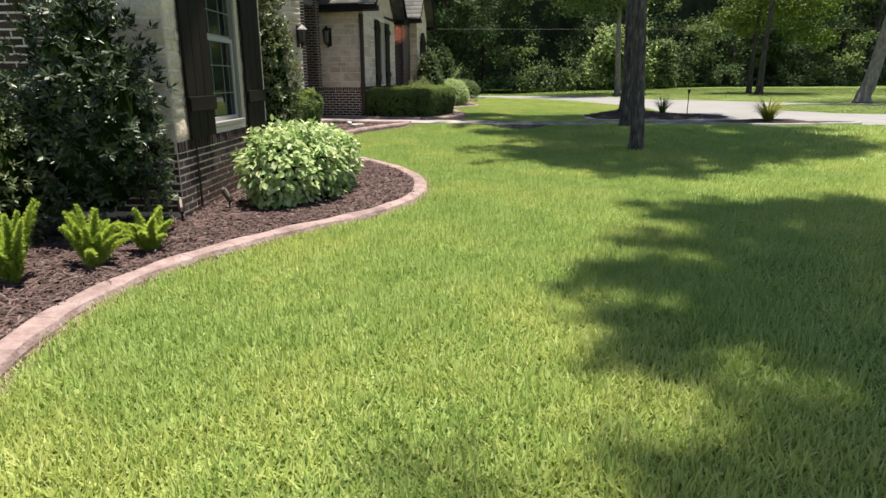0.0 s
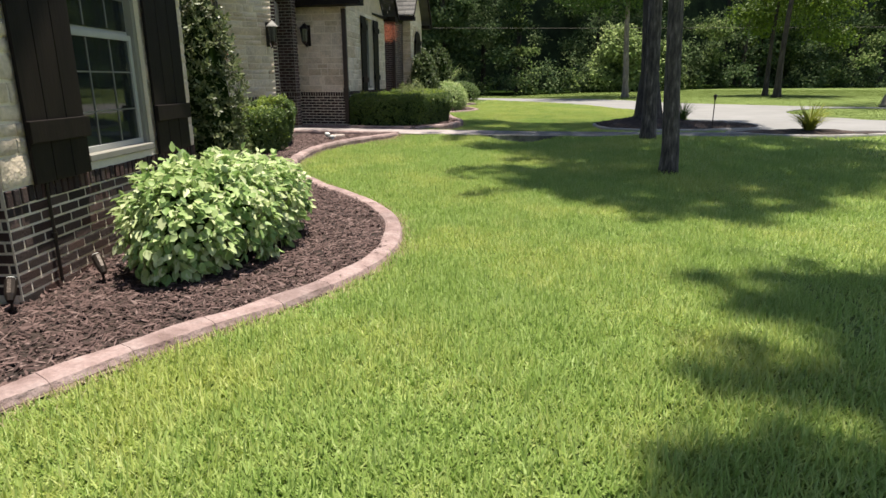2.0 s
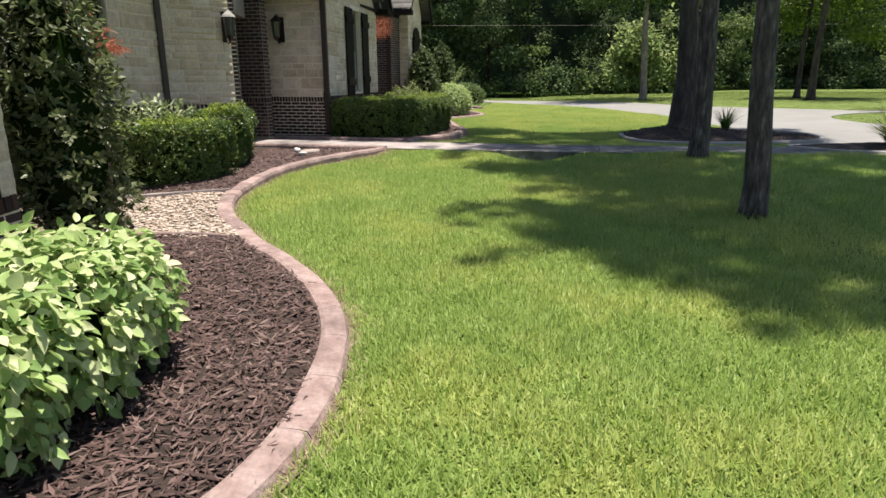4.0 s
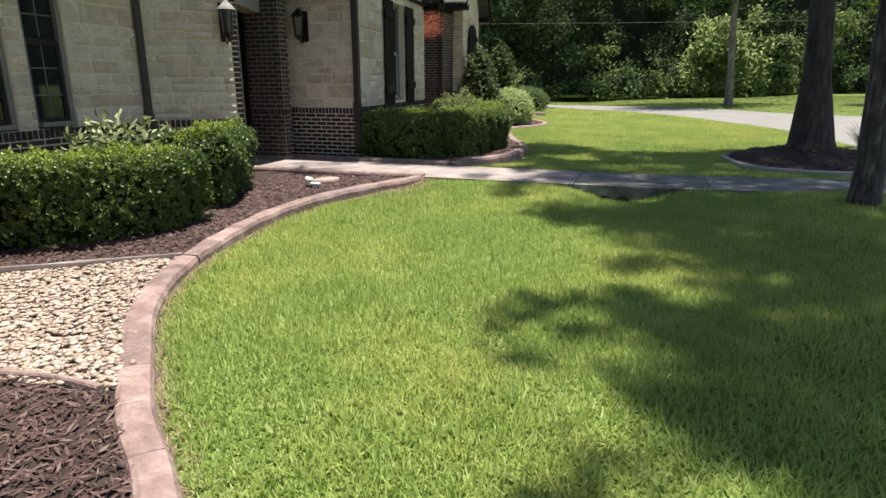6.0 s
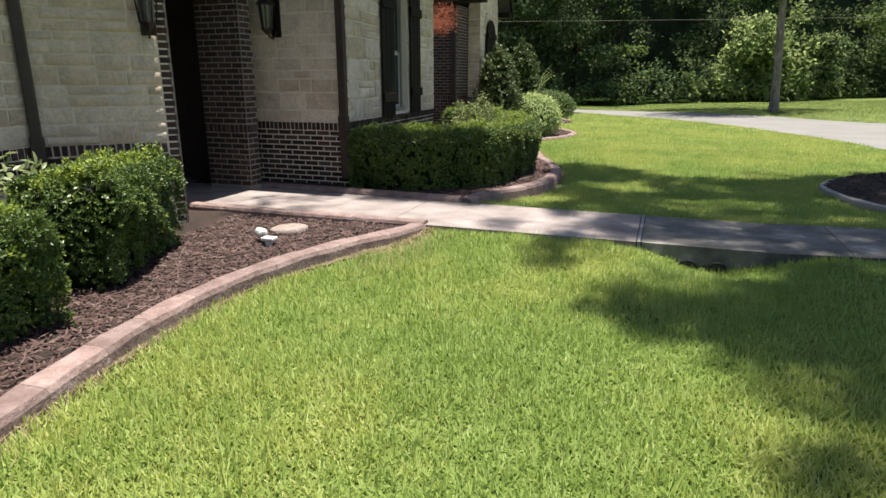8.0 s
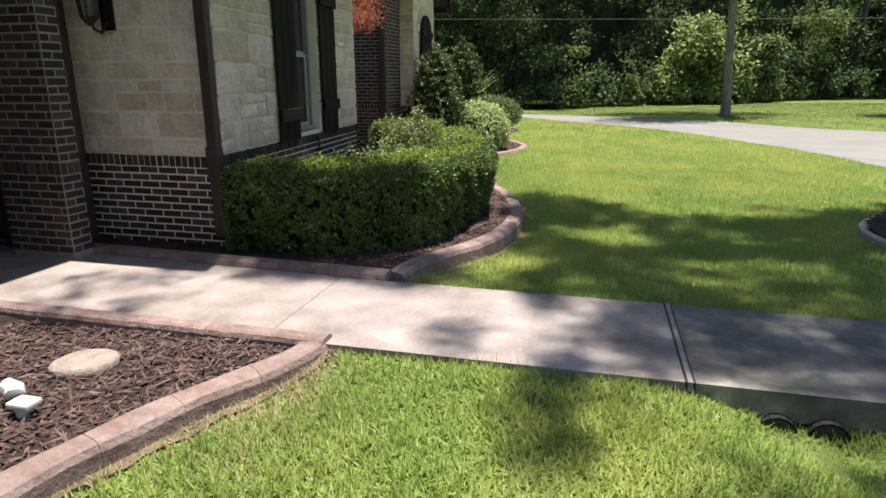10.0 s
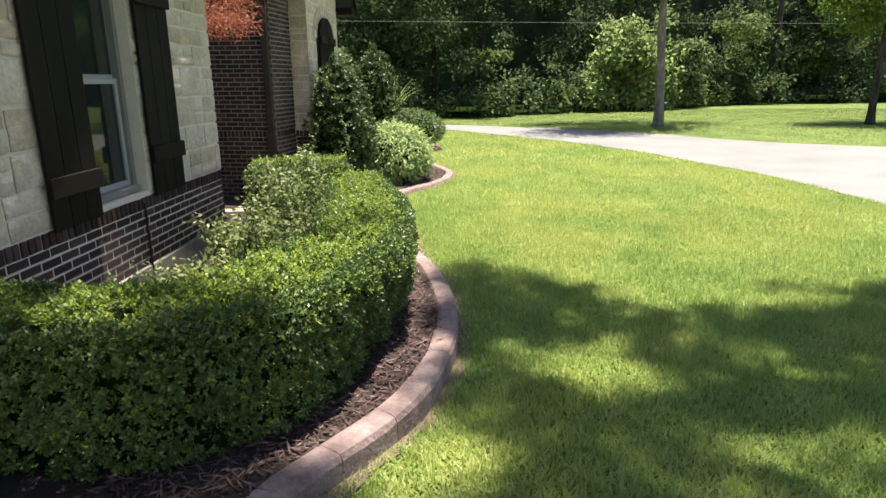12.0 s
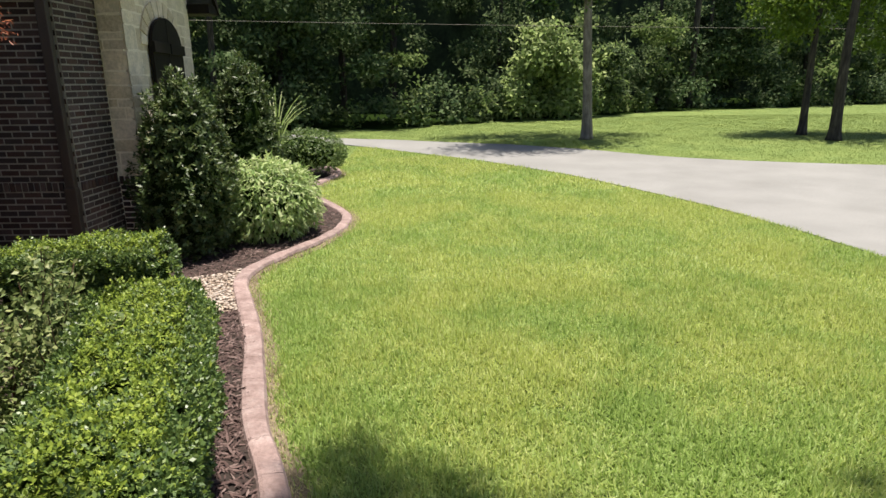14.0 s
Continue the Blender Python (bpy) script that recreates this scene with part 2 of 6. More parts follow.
M["gloss"] = leaf("glossy_dark_leaf", [(0.0095, 0.02, 0.0072), (0.0195, 0.036, 0.0118), (0.036, 0.056, 0.0195), (0.075, 0.084, 0.043)], 0.42, 0.1, 0.42, 1.5)
M["olive"] = leaf("olive_green_leaf", [(0.035, 0.055, 0.018), (0.075, 0.1, 0.034), (0.14, 0.165, 0.07), (0.28, 0.27, 0.16)], 0.45, 0.3, 0.4, 1.5)
M["hydrangea"] = leaf("pale_green_leaf", [(0.07, 0.145, 0.04), (0.18, 0.28, 0.085), (0.33, 0.43, 0.17), (0.5, 0.55, 0.3), (0.62, 0.64, 0.46)], 0.5, 0.35, 0.3, 2.0)
M["gardenia"] = leaf("pale_glossy_leaf", [(0.07, 0.11, 0.04), (0.14, 0.19, 0.075), (0.25, 0.29, 0.14), (0.42, 0.43, 0.27)], 0.4, 0.3, 0.45, 2.0)
M["varieg"] = leaf("variegated_leaf", [(0.1, 0.18, 0.045), (0.2, 0.29, 0.085), (0.33, 0.4, 0.16), (0.5, 0.52, 0.32)], 0.5, 0.35, 0.35, 2.0)
M["fern"] = leaf("fern_needle", [(0.198, 0.3, 0.0384), (0.33, 0.432, 0.064), (0.495, 0.54, 0.096)], 0.5, 0.4, 0.35, 2.0)
M["rose"] = leaf("rose_leaf", [(0.055, 0.09, 0.028), (0.115, 0.16, 0.05), (0.2, 0.235, 0.085), (0.34, 0.34, 0.165)], 0.5, 0.3, 0.3, 2.0)
M["cone"] = leaf("photinia_leaf", [(0.022, 0.042, 0.012), (0.045, 0.075, 0.02), (0.08, 0.115, 0.035), (0.15, 0.15, 0.06)], 0.48, 0.2, 0.35, 1.5)
M["cane"] = surface("rose_cane", [(0.06, 0.035, 0.02), (0.12, 0.05, 0.03)], 0.7, 8, 60, 0.3, 0.1, 60)
M["maple"] = leaf("red_maple_leaf", [(0.1, 0.028, 0.018), (0.22, 0.06, 0.035), (0.36, 0.12, 0.065), (0.46, 0.2, 0.1)], 0.5, 0.4, 0.3, 2.0)
M["crown"] = leaf("tree_leaf", [(0.03, 0.07, 0.012), (0.055, 0.11, 0.018), (0.09, 0.15, 0.025)], 0.5, 0.3, 0.4, 0.8)
M["crown_light"] = leaf("young_tree_leaf", [(0.054, 0.0972, 0.0144), (0.0878, 0.1426, 0.018), (0.135, 0.1879, 0.0252)], 0.5, 0.4, 0.3, 0.5)
M["flax"] = leaf("flax_leaf", [(0.10, 0.13, 0.02), (0.20, 0.22, 0.035), (0.32, 0.31, 0.07)], 0.5, 0.4, 0.3, 0.5)
M["forest"] = leaf("forest_leaf", [(0.0169, 0.0338, 0.0156), (0.0366, 0.061, 0.0256), (0.0671, 0.0976, 0.0415), (0.122, 0.1525, 0.083)], 0.7, 0.35, 0.1, 0.12)
M["forest_mid"] = leaf("woodland_leaf", [(0.0312, 0.0585, 0.026), (0.061, 0.1, 0.0415), (0.1098, 0.1525, 0.0659), (0.1891, 0.2257, 0.1281)], 0.7, 0.35, 0.1, 0.3)
M["forest_light"] = leaf("thicket_leaf", [(0.052, 0.091, 0.0312), (0.0915, 0.1403, 0.0439), (0.1525, 0.2013, 0.0708), (0.2318, 0.2623, 0.1281)], 0.7, 0.5, 0.1, 0.4)
M["backdrop"] = surface("shaded_wood_depth", [(0.0078, 0.0156, 0.0078), (0.026, 0.0416, 0.0182), (0.052, 0.078, 0.0312)], 1.0, 0.8, 5.0, 0.9, 0.0)
m, t, b, out = nodes_of("window_glass")
b.inputs["Base Color"].default_value = (0.02, 0.025, 0.025, 1)
b.inputs["Roughness"].default_value, b.inputs["Specular IOR Level"].default_value = 0.03, 0.8
b.inputs["Alpha"].default_value = 0.75
M["glass"] = m

# ---- builders ----
rng = np.random.default_rng(5)


def part(name, bm, material, parent=None, label="", smooth=False):
    me = bpy.data.meshes.new(name)
    bmesh.ops.recalc_face_normals(bm, faces=bm.faces)
    bm.to_mesh(me)
    bm.free()
    me.materials.append(material)
    if smooth:
        me.shade_smooth()
    ob = new(name, me)
    if parent is not None:
        ob.parent = parent
    if label:
        ob["label"] = label
    return ob


def empty(name, label, category, group="", kind="", at=(0, 0, 0)):
    ob = new(name)
    ob.location = at
    ob.empty_display_size = 0.1
    return tagged(ob, label, category, group, kind)


def raw(name, verts, faces, material, parent=None):
    """A mesh from numpy arrays; faces all have the same number of corners."""
    me = bpy.data.meshes.new(name)
    v, f = np.asarray(verts, np.float32), np.asarray(faces, np.int32)
    me.vertices.add(len(v))
    me.vertices.foreach_set("co", v.ravel())
    me.loops.add(f.size)
    me.loops.foreach_set("vertex_index", f.ravel())
    me.polygons.add(len(f))
    me.polygons.foreach_set("loop_start", np.arange(0, f.size, f.shape[1], dtype=np.int32))
    me.polygons.foreach_set("loop_total", np.full(len(f), f.shape[1], np.int32))
    me.update(calc_edges=True)
    me.materials.append(material)
    ob = new(name, me)
    if parent is not None:
        ob.parent = parent
    return ob


def box(bm, x0, x1, y0, y1, z0, z1, bevel=0.0, m=None):
    g = bmesh.ops.create_cube(bm, size=1, matrix=Matrix.LocRotScale(((x0 + x1) / 2, (y0 + y1) / 2, (z0 + z1) / 2), None, (x1 - x0, y1 - y0, z1 - z0)))
    vs = g["verts"]
    if bevel:
        es = list({e for v in vs for e in v.link_edges})
        r = bmesh.ops.bevel(bm, geom=es, offset=bevel, segments=2, affect="EDGES", profile=0.6)
        vs = list({v for f in r["faces"] for v in f.verts} | {v for v in vs if v.is_valid})
    if m is not None:
        bmesh.ops.transform(bm, matrix=m, verts=vs)
    return vs


def tube(bm, pts, radii, sides=8, cap=True):
    """A tapering tube along points."""
    rings, up = [], Vector((0, 0, 1))
    for i, p in enumerate(pts):
        d = (Vector(pts[min(i + 1, len(pts) - 1)]) - Vector(pts[max(i - 1, 0)])).normalized()
        a = d.cross(up if abs(d.z) < 0.95 else Vector((1, 0, 0))).normalized()
        b = d.cross(a)
        rings.append([bm.verts.new(Vector(p) + (a * math.cos(k * math.tau / sides) + b * math.sin(k * math.tau / sides)) * radii[i]) for k in range(sides)])
    for r0, r1 in zip(rings, rings[1:]):
        for k in range(sides):
            bm.faces.new((r0[k], r0[(k + 1) % sides], r1[(k + 1) % sides], r1[k]))
    if cap:
        bm.faces.new(rings[0])
        bm.faces.new(rings[-1])


def unit(v):
    return v / np.maximum(np.linalg.norm(v, axis=1, keepdims=True), 1e-9)


def leaf_mesh(points, normals, length, width, spread=0.6, droop=0.0, fold=0.25, out_bias=0.5):
    """Leaves of four corners, folded along the rib; each points outwards and aside from its place."""
    n = len(points)
    d = rng.normal(size=(n, 3)) * spread + normals * out_bias
    d[:, 2] -= droop
    d = unit(d)
    up = unit(normals + rng.normal(size=(n, 3)) * spread * 0.7 + np.array([0, 0, 0.35]))
    side = unit(np.cross(d, up))
    nrm = unit(np.cross(side, d))
    L = (length * rng.uniform(0.65, 1.25, n))[:, None]
    W = (width * rng.uniform(0.7, 1.2, n))[:, None] * 0.5
    mid = points + d * L * 0.45 + nrm * W * fold
    v = np.stack([points, mid + side * W, points + d * L - nrm * L * 0.08, mid - side * W], axis=1).reshape(-1, 3)
    k = np.arange(n)[:, None] * 4
    f = np.concatenate([k + np.array([0, 1, 2]), k + np.array([0, 2, 3])])
    return v, f


def round_leaf_mesh(points, normals, length, width, spread=0.6, droop=0.0, fold=0.25, out_bias=0.5):
    """Pointed oval leaves of eight corners, folded along the rib and bent at the tip."""
    n = len(points)
    d = rng.normal(size=(n, 3)) * spread + normals * out_bias
    d[:, 2] -= droop
    d = unit(d)
    up = unit(normals + rng.normal(size=(n, 3)) * spread * 0.7 + np.array([0, 0, 0.35]))
    side = unit(np.cross(d, up))
    nrm = unit(np.cross(side, d))
    L = (length * rng.uniform(0.65, 1.25, n))[:, None]
    W = (width * rng.uniform(0.7, 1.2, n))[:, None] * 0.5
    corners = [points, points + d * L * 0.5 - nrm * W * fold, points + d * L - nrm * L * 0.16]
    for s in (1, -1):
        for q, w in ((0.2, 0.72), (0.45, 1.0), (0.75, 0.66)):
            corners.append(points + d * L * q + side * W * w * s + nrm * (W * fold * w - L * 0.1 * q * q))
    v = np.stack(corners, axis=1).reshape(-1, 3)
    k = np.arange(n)[:, None] * 9
    tris = ((0, 3, 1), (3, 4, 1), (4, 5, 1), (5, 2, 1), (0, 1, 6), (6, 1, 7), (7, 1, 8), (8, 1, 2))
    return v, np.concatenate([k + np.array(t) for t in tris])


def sprig_mesh(points, axes, per, twig, length, width, open_angle=0.9):
    """Short twigs, each with leaves set round it in a spiral that opens towards the tip."""
    n = len(points)
    ax = unit(axes)
    e1 = unit(np.cross(ax, rng.normal(size=(n, 3))))
    e2 = np.cross(ax, e1)
    P, D = [], []
    for j in range(per):
        q = (j + 0.5) / per
        a = j * 2.4 + rng.normal(0, 0.25, n)
        tilt = open_angle * (1.25 - 0.75 * q) + rng.normal(0, 0.15, n)
        radial = e1 * np.cos(a)[:, None] + e2 * np.sin(a)[:, None]
        P.append(points + ax * twig * q)
        D.append(ax * np.cos(tilt)[:, None] + radial * np.sin(tilt)[:, None])
    p, d = np.vstack(P), unit(np.vstack(D))
    m = len(p)
    side = unit(np.cross(d, np.tile(ax, (per, 1)) + rng.normal(0, 0.15, (m, 3))))
    nrm = np.cross(side, d)
    L = (length * rng.uniform(0.65, 1.25, m))[:, None]
    W = (width * rng.uniform(0.75, 1.2, m))[:, None] * 0.5
    mid = p + d * L * 0.5 - nrm * W * 0.3
    v = np.stack([p, mid + side * W + nrm * W * 0.35, p + d * L + nrm * L * 0.06, mid - side * W + nrm * W * 0.35], axis=1).reshape(-1, 3)
    k = np.arange(m)[:, None] * 4
    return v, np.concatenate([k + np.array([0, 1, 2]), k + np.array([0, 2, 3])])


def smooth(x, a, b):
    s = np.clip((np.asarray(x, float) - a) / (b - a), 0, 1)
    return s * s * (3 - 2 * s)


def inside(x, y, poly):
    x, y = np.asarray(x, float), np.asarray(y, float)
    res = np.zeros(x.shape, bool)
    for (x0, y0), (x1, y1) in zip(poly, poly[1:] + poly[:1]):
        c = (y0 > y) != (y1 > y)
        res ^= c & (x < (x1 - x0) * (y - y0) / ((y1 - y0) if y1 != y0 else 1e-9) + x0)
    return res


def spline(pts, step=0.1):
    """A smooth line through points, as an array sampled about every step."""
    p = np.array(pts, float)
    p = np.vstack([2 * p[0] - p[1], p, 2 * p[-1] - p[-2]])
    outp = []
    for i in range(1, len(p) - 2):
        n = max(2, int(np.linalg.norm(p[i + 1] - p[i]) / step))
        s = np.linspace(0, 1, n, endpoint=False)[:, None]
        a, b, c, d = p[i - 1], p[i], p[i + 1], p[i + 2]
        outp.append(0.5 * (2 * b + (c - a) * s + (2 * a - 5 * b + 4 * c - d) * s ** 2 + (3 * b - a - 3 * c + d) * s ** 3))
    outp.append(p[-2][None])
    return np.vstack(outp)


def waves(x, y, f, seed=0.0):
    return (np.sin(x * f + seed) * np.cos(y * f * 0.83 + 1.7 * seed) + 0.5 * np.sin((x + y) * f * 2.1 + seed) + 0.35 * np.cos((x - 1.4 * y) * f * 3.3)) / 1.85


# ---- the lie of the land ----
CURB_S = spline([(-2.2, 0.9), (-2.4, 1.6), (-2.72, 2.4), (-2.84, 3.0), (-2.82, 3.6), (-2.67, 4.2), (-2.4, 4.85), (-2.15, 5.3), (-1.95, 5.75), (-1.82, 6.2), (-1.77, 6.7),
                 (-1.85, 7.25), (-2.03, 7.8), (-2.36, 8.33), (-2.89, 8.88), (-3.31, 9.22), (-3.82, 9.77), (-4.16, 10.15), (-4.46, 10.61), (-4.71, 11.2), (-4.92, 12.0), (-5.04, 12.8),
                 (-5.02, 13.5), (-4.9, 14.05), (-4.71, 14.55), (-4.52, 14.92), (-4.36, 15.17), (-4.28, 15.37), (-4.28, 15.52)])
CURB_N = spline([(-4.2, 16.85), (-4.13, 17.25), (-3.94, 17.62), (-3.68, 18.14), (-3.55, 18.8), (-3.56, 19.5), (-3.68, 20.18), (-3.89, 20.85), (-4.14, 21.42), (-4.33, 22.05), (-4.57, 22.87),
                 (-4.9, 23.75), (-5.14, 24.4), (-5.16, 24.9), (-4.95, 25.55), (-4.6, 26.35), (-4.42, 27.1), (-4.45, 27.9), (-4.81, 28.75), (-5.28, 29.6), (-5.58, 30.6), (-5.5, 31.5), (-5.35, 32.3), (-5.36, 32.95), (-5.75, 33.8), (-7.0, 34.3)])
WALK = [(-8.2, 15.48), (-1.0, 15.48), (1.0, 15.75), (3.4, 16.07), (3.4, 17.27), (1.0, 16.95), (-1.0, 16.68), (-4.2, 16.72), (-8.2, 16.9)]
DRIVE = [(2.75, 24.2), (2.5, 26.4), (1.65, 29.2), (0.13, 32.3), (-2.5, 35.8), (-6.3, 39.9), (-12, 43.4), (-25, 48), (-25, 50.5), (-12, 45.4), (-7.3, 42.3), (-4.4, 40.9), (-2.4, 39.4),
         (1.0, 36.8), (3.9, 34.6), (8.3, 33.2), (14.0, 32.4), (30, 31.5), (60, 31), (60, 28.5), (30, 30.0), (14.0, 31.6), (10.6, 31.6), (8.6, 30.4), (7.4, 28.2), (7.3, 26.2), (8.0, 24.5), (11, 22.6), (30, 21), (30, 18), (12, 18.2), (8.0, 18.4), (5.6, 17.3), (4.0, 16.9), (3.2, 18.6), (3.6, 20.2), (3.0, 22.2)]
ISLAND = [(0.16, 19.15), (0.36, 18.48), (0.8, 18.0), (1.5, 17.85), (2.4, 18.15), (3.4, 18.6), (4.2, 19.2), (4.2, 20.3), (3.4, 21.0), (2.3, 21.1), (1.2, 20.8), (0.45, 20.2), (0.16, 19.6)]
ISLAND_2 = [(3.0, 17.15), (3.45, 16.65), (4.1, 16.35), (4.8, 16.5), (5.7, 17.0), (6.9, 18.0), (7.2, 18.4), (6.4, 18.55), (5.2, 18.25), (4.2, 18.05), (3.4, 17.75)]
BED_S = [tuple(p) for p in CURB_S] + [(-8.2, 15.55), (-8.2, 0.9)]
BED_N = [tuple(p) for p in CURB_N] + [(-12, 34.3), (-12, 16.9)]


def curb_top(y):
    return np.interp(y, [0, 7, 8, 9.2, 10, 11.3, 13.5, 15.5, 17, 19, 20.2, 23, 27, 33], [-0.02, -0.03, -0.01, 0.04, 0.05, 0.08, 0.115, 0.168, 0.18, 0.195, 0.175, 0.155, 0.135, 0.16])


def land(x, y):
    """Height of the ground under the lawn."""
    x, y = np.asarray(x, float), np.asarray(y, float)
    z = np.interp(y, [-20, 0, 9, 12, 14, 15.3, 16.8, 18.2, 20, 22, 26, 30, 33, 38, 45, 70, 200], [-0.03, -0.03, -0.02, 0.0, 0.05, 0.118, 0.115, 0.06, 0.085, 0.11, 0.08, 0.09, 0.13, 0.33, 0.45, 0.7, 0.7])
    z = z - 0.05 * (1 - smooth(y, 8, 10)) * (1 - smooth(x, -2.2, -0.6))
    z = z - 0.2 * np.exp(-((x + 1.45) / 0.5) ** 2 - ((y - 15.3) / 0.4) ** 2)
    z = z + 0.1 * smooth(x, -0.5, 1.2) * smooth(y, 9, 13) * (1 - smooth(y, 14.2, 16.6))
    z = z - 0.05 * smooth(y, 11.5, 13.5) * (1 - smooth(y, 15.1, 15.5)) * (1 - smooth(x, -4.1, -3.0))
    z = z - 0.04 * smooth(y, 16.9, 17.4) * (1 - smooth(y, 20.5, 22.5)) * (1 - smooth(x, -3.5, -2.6))
    z = z - 0.24 * smooth(y, 31, 38) * (1 - smooth(x, -6, 2.5)) + 0.12 * smooth(x, 3, 10) * smooth(y, 33, 37)
    return z + 0.012 * waves(x, y, 1.1)


def bed_top(x, y):
    return curb_top(y) - 0.035 - 0.03 * smooth(y, 12.5, 14.5) * (1 - smooth(y, 15.8, 16.6)) + 0.02 * waves(np.asarray(x, float), np.asarray(y, float), 3.1, 0.7)


def grid_sheet(name, xs, ys, height, material, keep=None, parent=None):
    X, Y = np.meshgrid(xs, ys, indexing="ij")
    Z = height(X, Y)
    idx = np.arange(X.size).reshape(X.shape)
    f = np.stack([idx[:-1, :-1], idx[1:, :-1], idx[1:, 1:], idx[:-1, 1:]], -1).reshape(-1, 4)
    v = np.stack([X, Y, Z], -1).reshape(-1, 3)
    if keep is not None:
        c = v[f].mean(1)
        f = f[keep(c[:, 0], c[:, 1])]
        used = np.unique(f)
        remap = np.full(len(v), -1)
        remap[used] = np.arange(len(used))
        v, f = v[used], remap[f]
    ob = raw(name, v, f, material, parent)
    ob.data.shade_smooth()
    return ob


def spaced(a, b, fine_a, fine_b, step, wide):
    return np.unique(np.concatenate([np.arange(a, fine_a, wide), np.arange(fine_a, fine_b, step), np.arange(fine_b, b + wide, wide)]))


ground = grid_sheet("ground", spaced(-160, 160, -14, 34, 0.3, 9.0), spaced(-60, 240, -2, 58, 0.3, 9.0), lambda x, y: land(x, y) - 0.02 - 0.35 * inside(x, y, BED_S) * (x < -3.9) - 0.3 * inside(x, y, BED_N) * (x < -5.6), M["soil"])
tagged(ground, "mown green lawn with worn yellowish patches", "lawn", kind="structure")

bm = bmesh.new()
bm.faces.new([bm.verts.new((x, y, 0)) for x, y in spline(DRIVE + DRIVE[:1], 0.6)[:-1]])
for axis, lo, hi, step in ((0, -25, 60, 1.5), (1, 16, 50, 1.0)):
    for c in np.arange(lo, hi, step):
        co, no = [0, 0, 0], [0, 0, 0]
        co[axis], no[axis] = c, 1
        bmesh.ops.bisect_plane(bm, geom=bm.verts[:] + bm.edges[:] + bm.faces[:], plane_co=co, plane_no=no)
for v in bm.verts:
    v.co.z = float(land(v.co.x, v.co.y)) + 0.002
low = bmesh.ops.extrude_face_region(bm, geom=bm.faces[:])
bmesh.ops.translate(bm, vec=(0, 0, -0.12), verts=[g for g in low["geom"] if isinstance(g, bmesh.types.BMVert)])
driveway = part("driveway", bm, M["drive"])
tagged(driveway, "pale concrete driveway curving through the lawn", "driveway", kind="structure")


def flat_slab(name, poly, z0, z1, material, parent=None):
    bm = bmesh.new()
    f = bm.faces.new([bm.verts.new((x, y, z1)) for x, y in poly])
    r = bmesh.ops.extrude_face_region(bm, geom=[f])
    bmesh.ops.translate(bm, vec=(0, 0, z0 - z1), verts=[g for g in r["geom"] if isinstance(g, bmesh.types.BMVert)])
    return part(name, bm, material, parent)


WALK_Z = 0.145
footpath = empty("footpath", "pale concrete front walk with sawn joints", "walkway", kind="structure")
JOINTS = [-8.2, -4.62, -2.12, -0.4, 1.3, 2.9, 4.4]
for a, b in zip(JOINTS, JOINTS[1:]):
    def edge(x, pts):
        return float(np.interp(x, [p[0] for p in pts], [p[1] for p in pts]))
    south, north = WALK[:4], WALK[4:][::-1]
    xs = [a + 0.004] + [p[0] for p in south if a < p[0] < b] + [b - 0.004]
    xn = [a + 0.004] + [p[0] for p in north if a < p[0] < b] + [b - 0.004]
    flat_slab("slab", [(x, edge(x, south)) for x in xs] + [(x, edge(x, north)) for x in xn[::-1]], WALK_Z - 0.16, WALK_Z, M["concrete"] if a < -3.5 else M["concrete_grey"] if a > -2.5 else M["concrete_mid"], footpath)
bm = bmesh.new()
box(bm, -2.133, -2.107, 15.47, 16.7, WALK_Z - 0.05, WALK_Z + 0.006)
strip = part("expansion_strip", bm, M["cap_grey"], footpath, "grey plastic expansion strip")
for x0 in (-2.147, -2.106):
    bm = bmesh.new()
    box(bm, x0, x0 + 0.013, 15.475, 16.69, WALK_Z - 0.05, WALK_Z + 0.002)
    part("joint_seam", bm, M["dark_pipe"], strip)
bm = bmesh.new()
box(bm, -4.626, -4.614, 15.6, 16.72, WALK_Z - 0.05, WALK_Z - 0.004)
part("joint_filler", bm, M["cap_grey"], footpath, "grey joint filler between the slabs")
# culvert below the walk
bm = bmesh.new()
box(bm, -2.12, -0.85, 15.5, 16.6, -0.3, WALK_Z - 0.162)
part("culvert_block", bm, M["culvert"], footpath, "weathered concrete culvert block")
for cx in (-1.69, -1.45):
    bm = bmesh.new()
    tube(bm, [(cx, 15.43, -0.075), (cx, 15.495, -0.075)], [0.1, 0.1], 16, False)
    # closed black tube plugs the mouth, painting the darkness of the hole
    tube(bm, [(cx, 15.43, -0.075), (cx, 15.495, -0.075)], [0.09, 0.09], 16, True)
    part("drain_pipe", bm, M["dark_pipe"], footpath, "black plastic drain pipe")

# ---- beds ----
def bed(name, label, ys, xs, keep, material, lift=0.0):
    ob = grid_sheet(name, np.arange(xs[0], xs[1], 0.07), np.arange(ys[0], ys[1], 0.07), lambda x, y: bed_top(x, y) + lift, material, keep)
    return tagged(ob, label, "flower bed", kind="structure")


def gravel_s(x, y):
    lo = 9.36 + np.clip(-3.6 - x, 0, 9) * -0.15
    hi = 11.33 + np.clip(-4.85 - x, 0, 9) * -0.76
    return (y > lo) & (y < hi)


def gravel_n(x, y):
    return (y > 23.5) & (y < 24.95 + (x + 5.1) * 0.55)


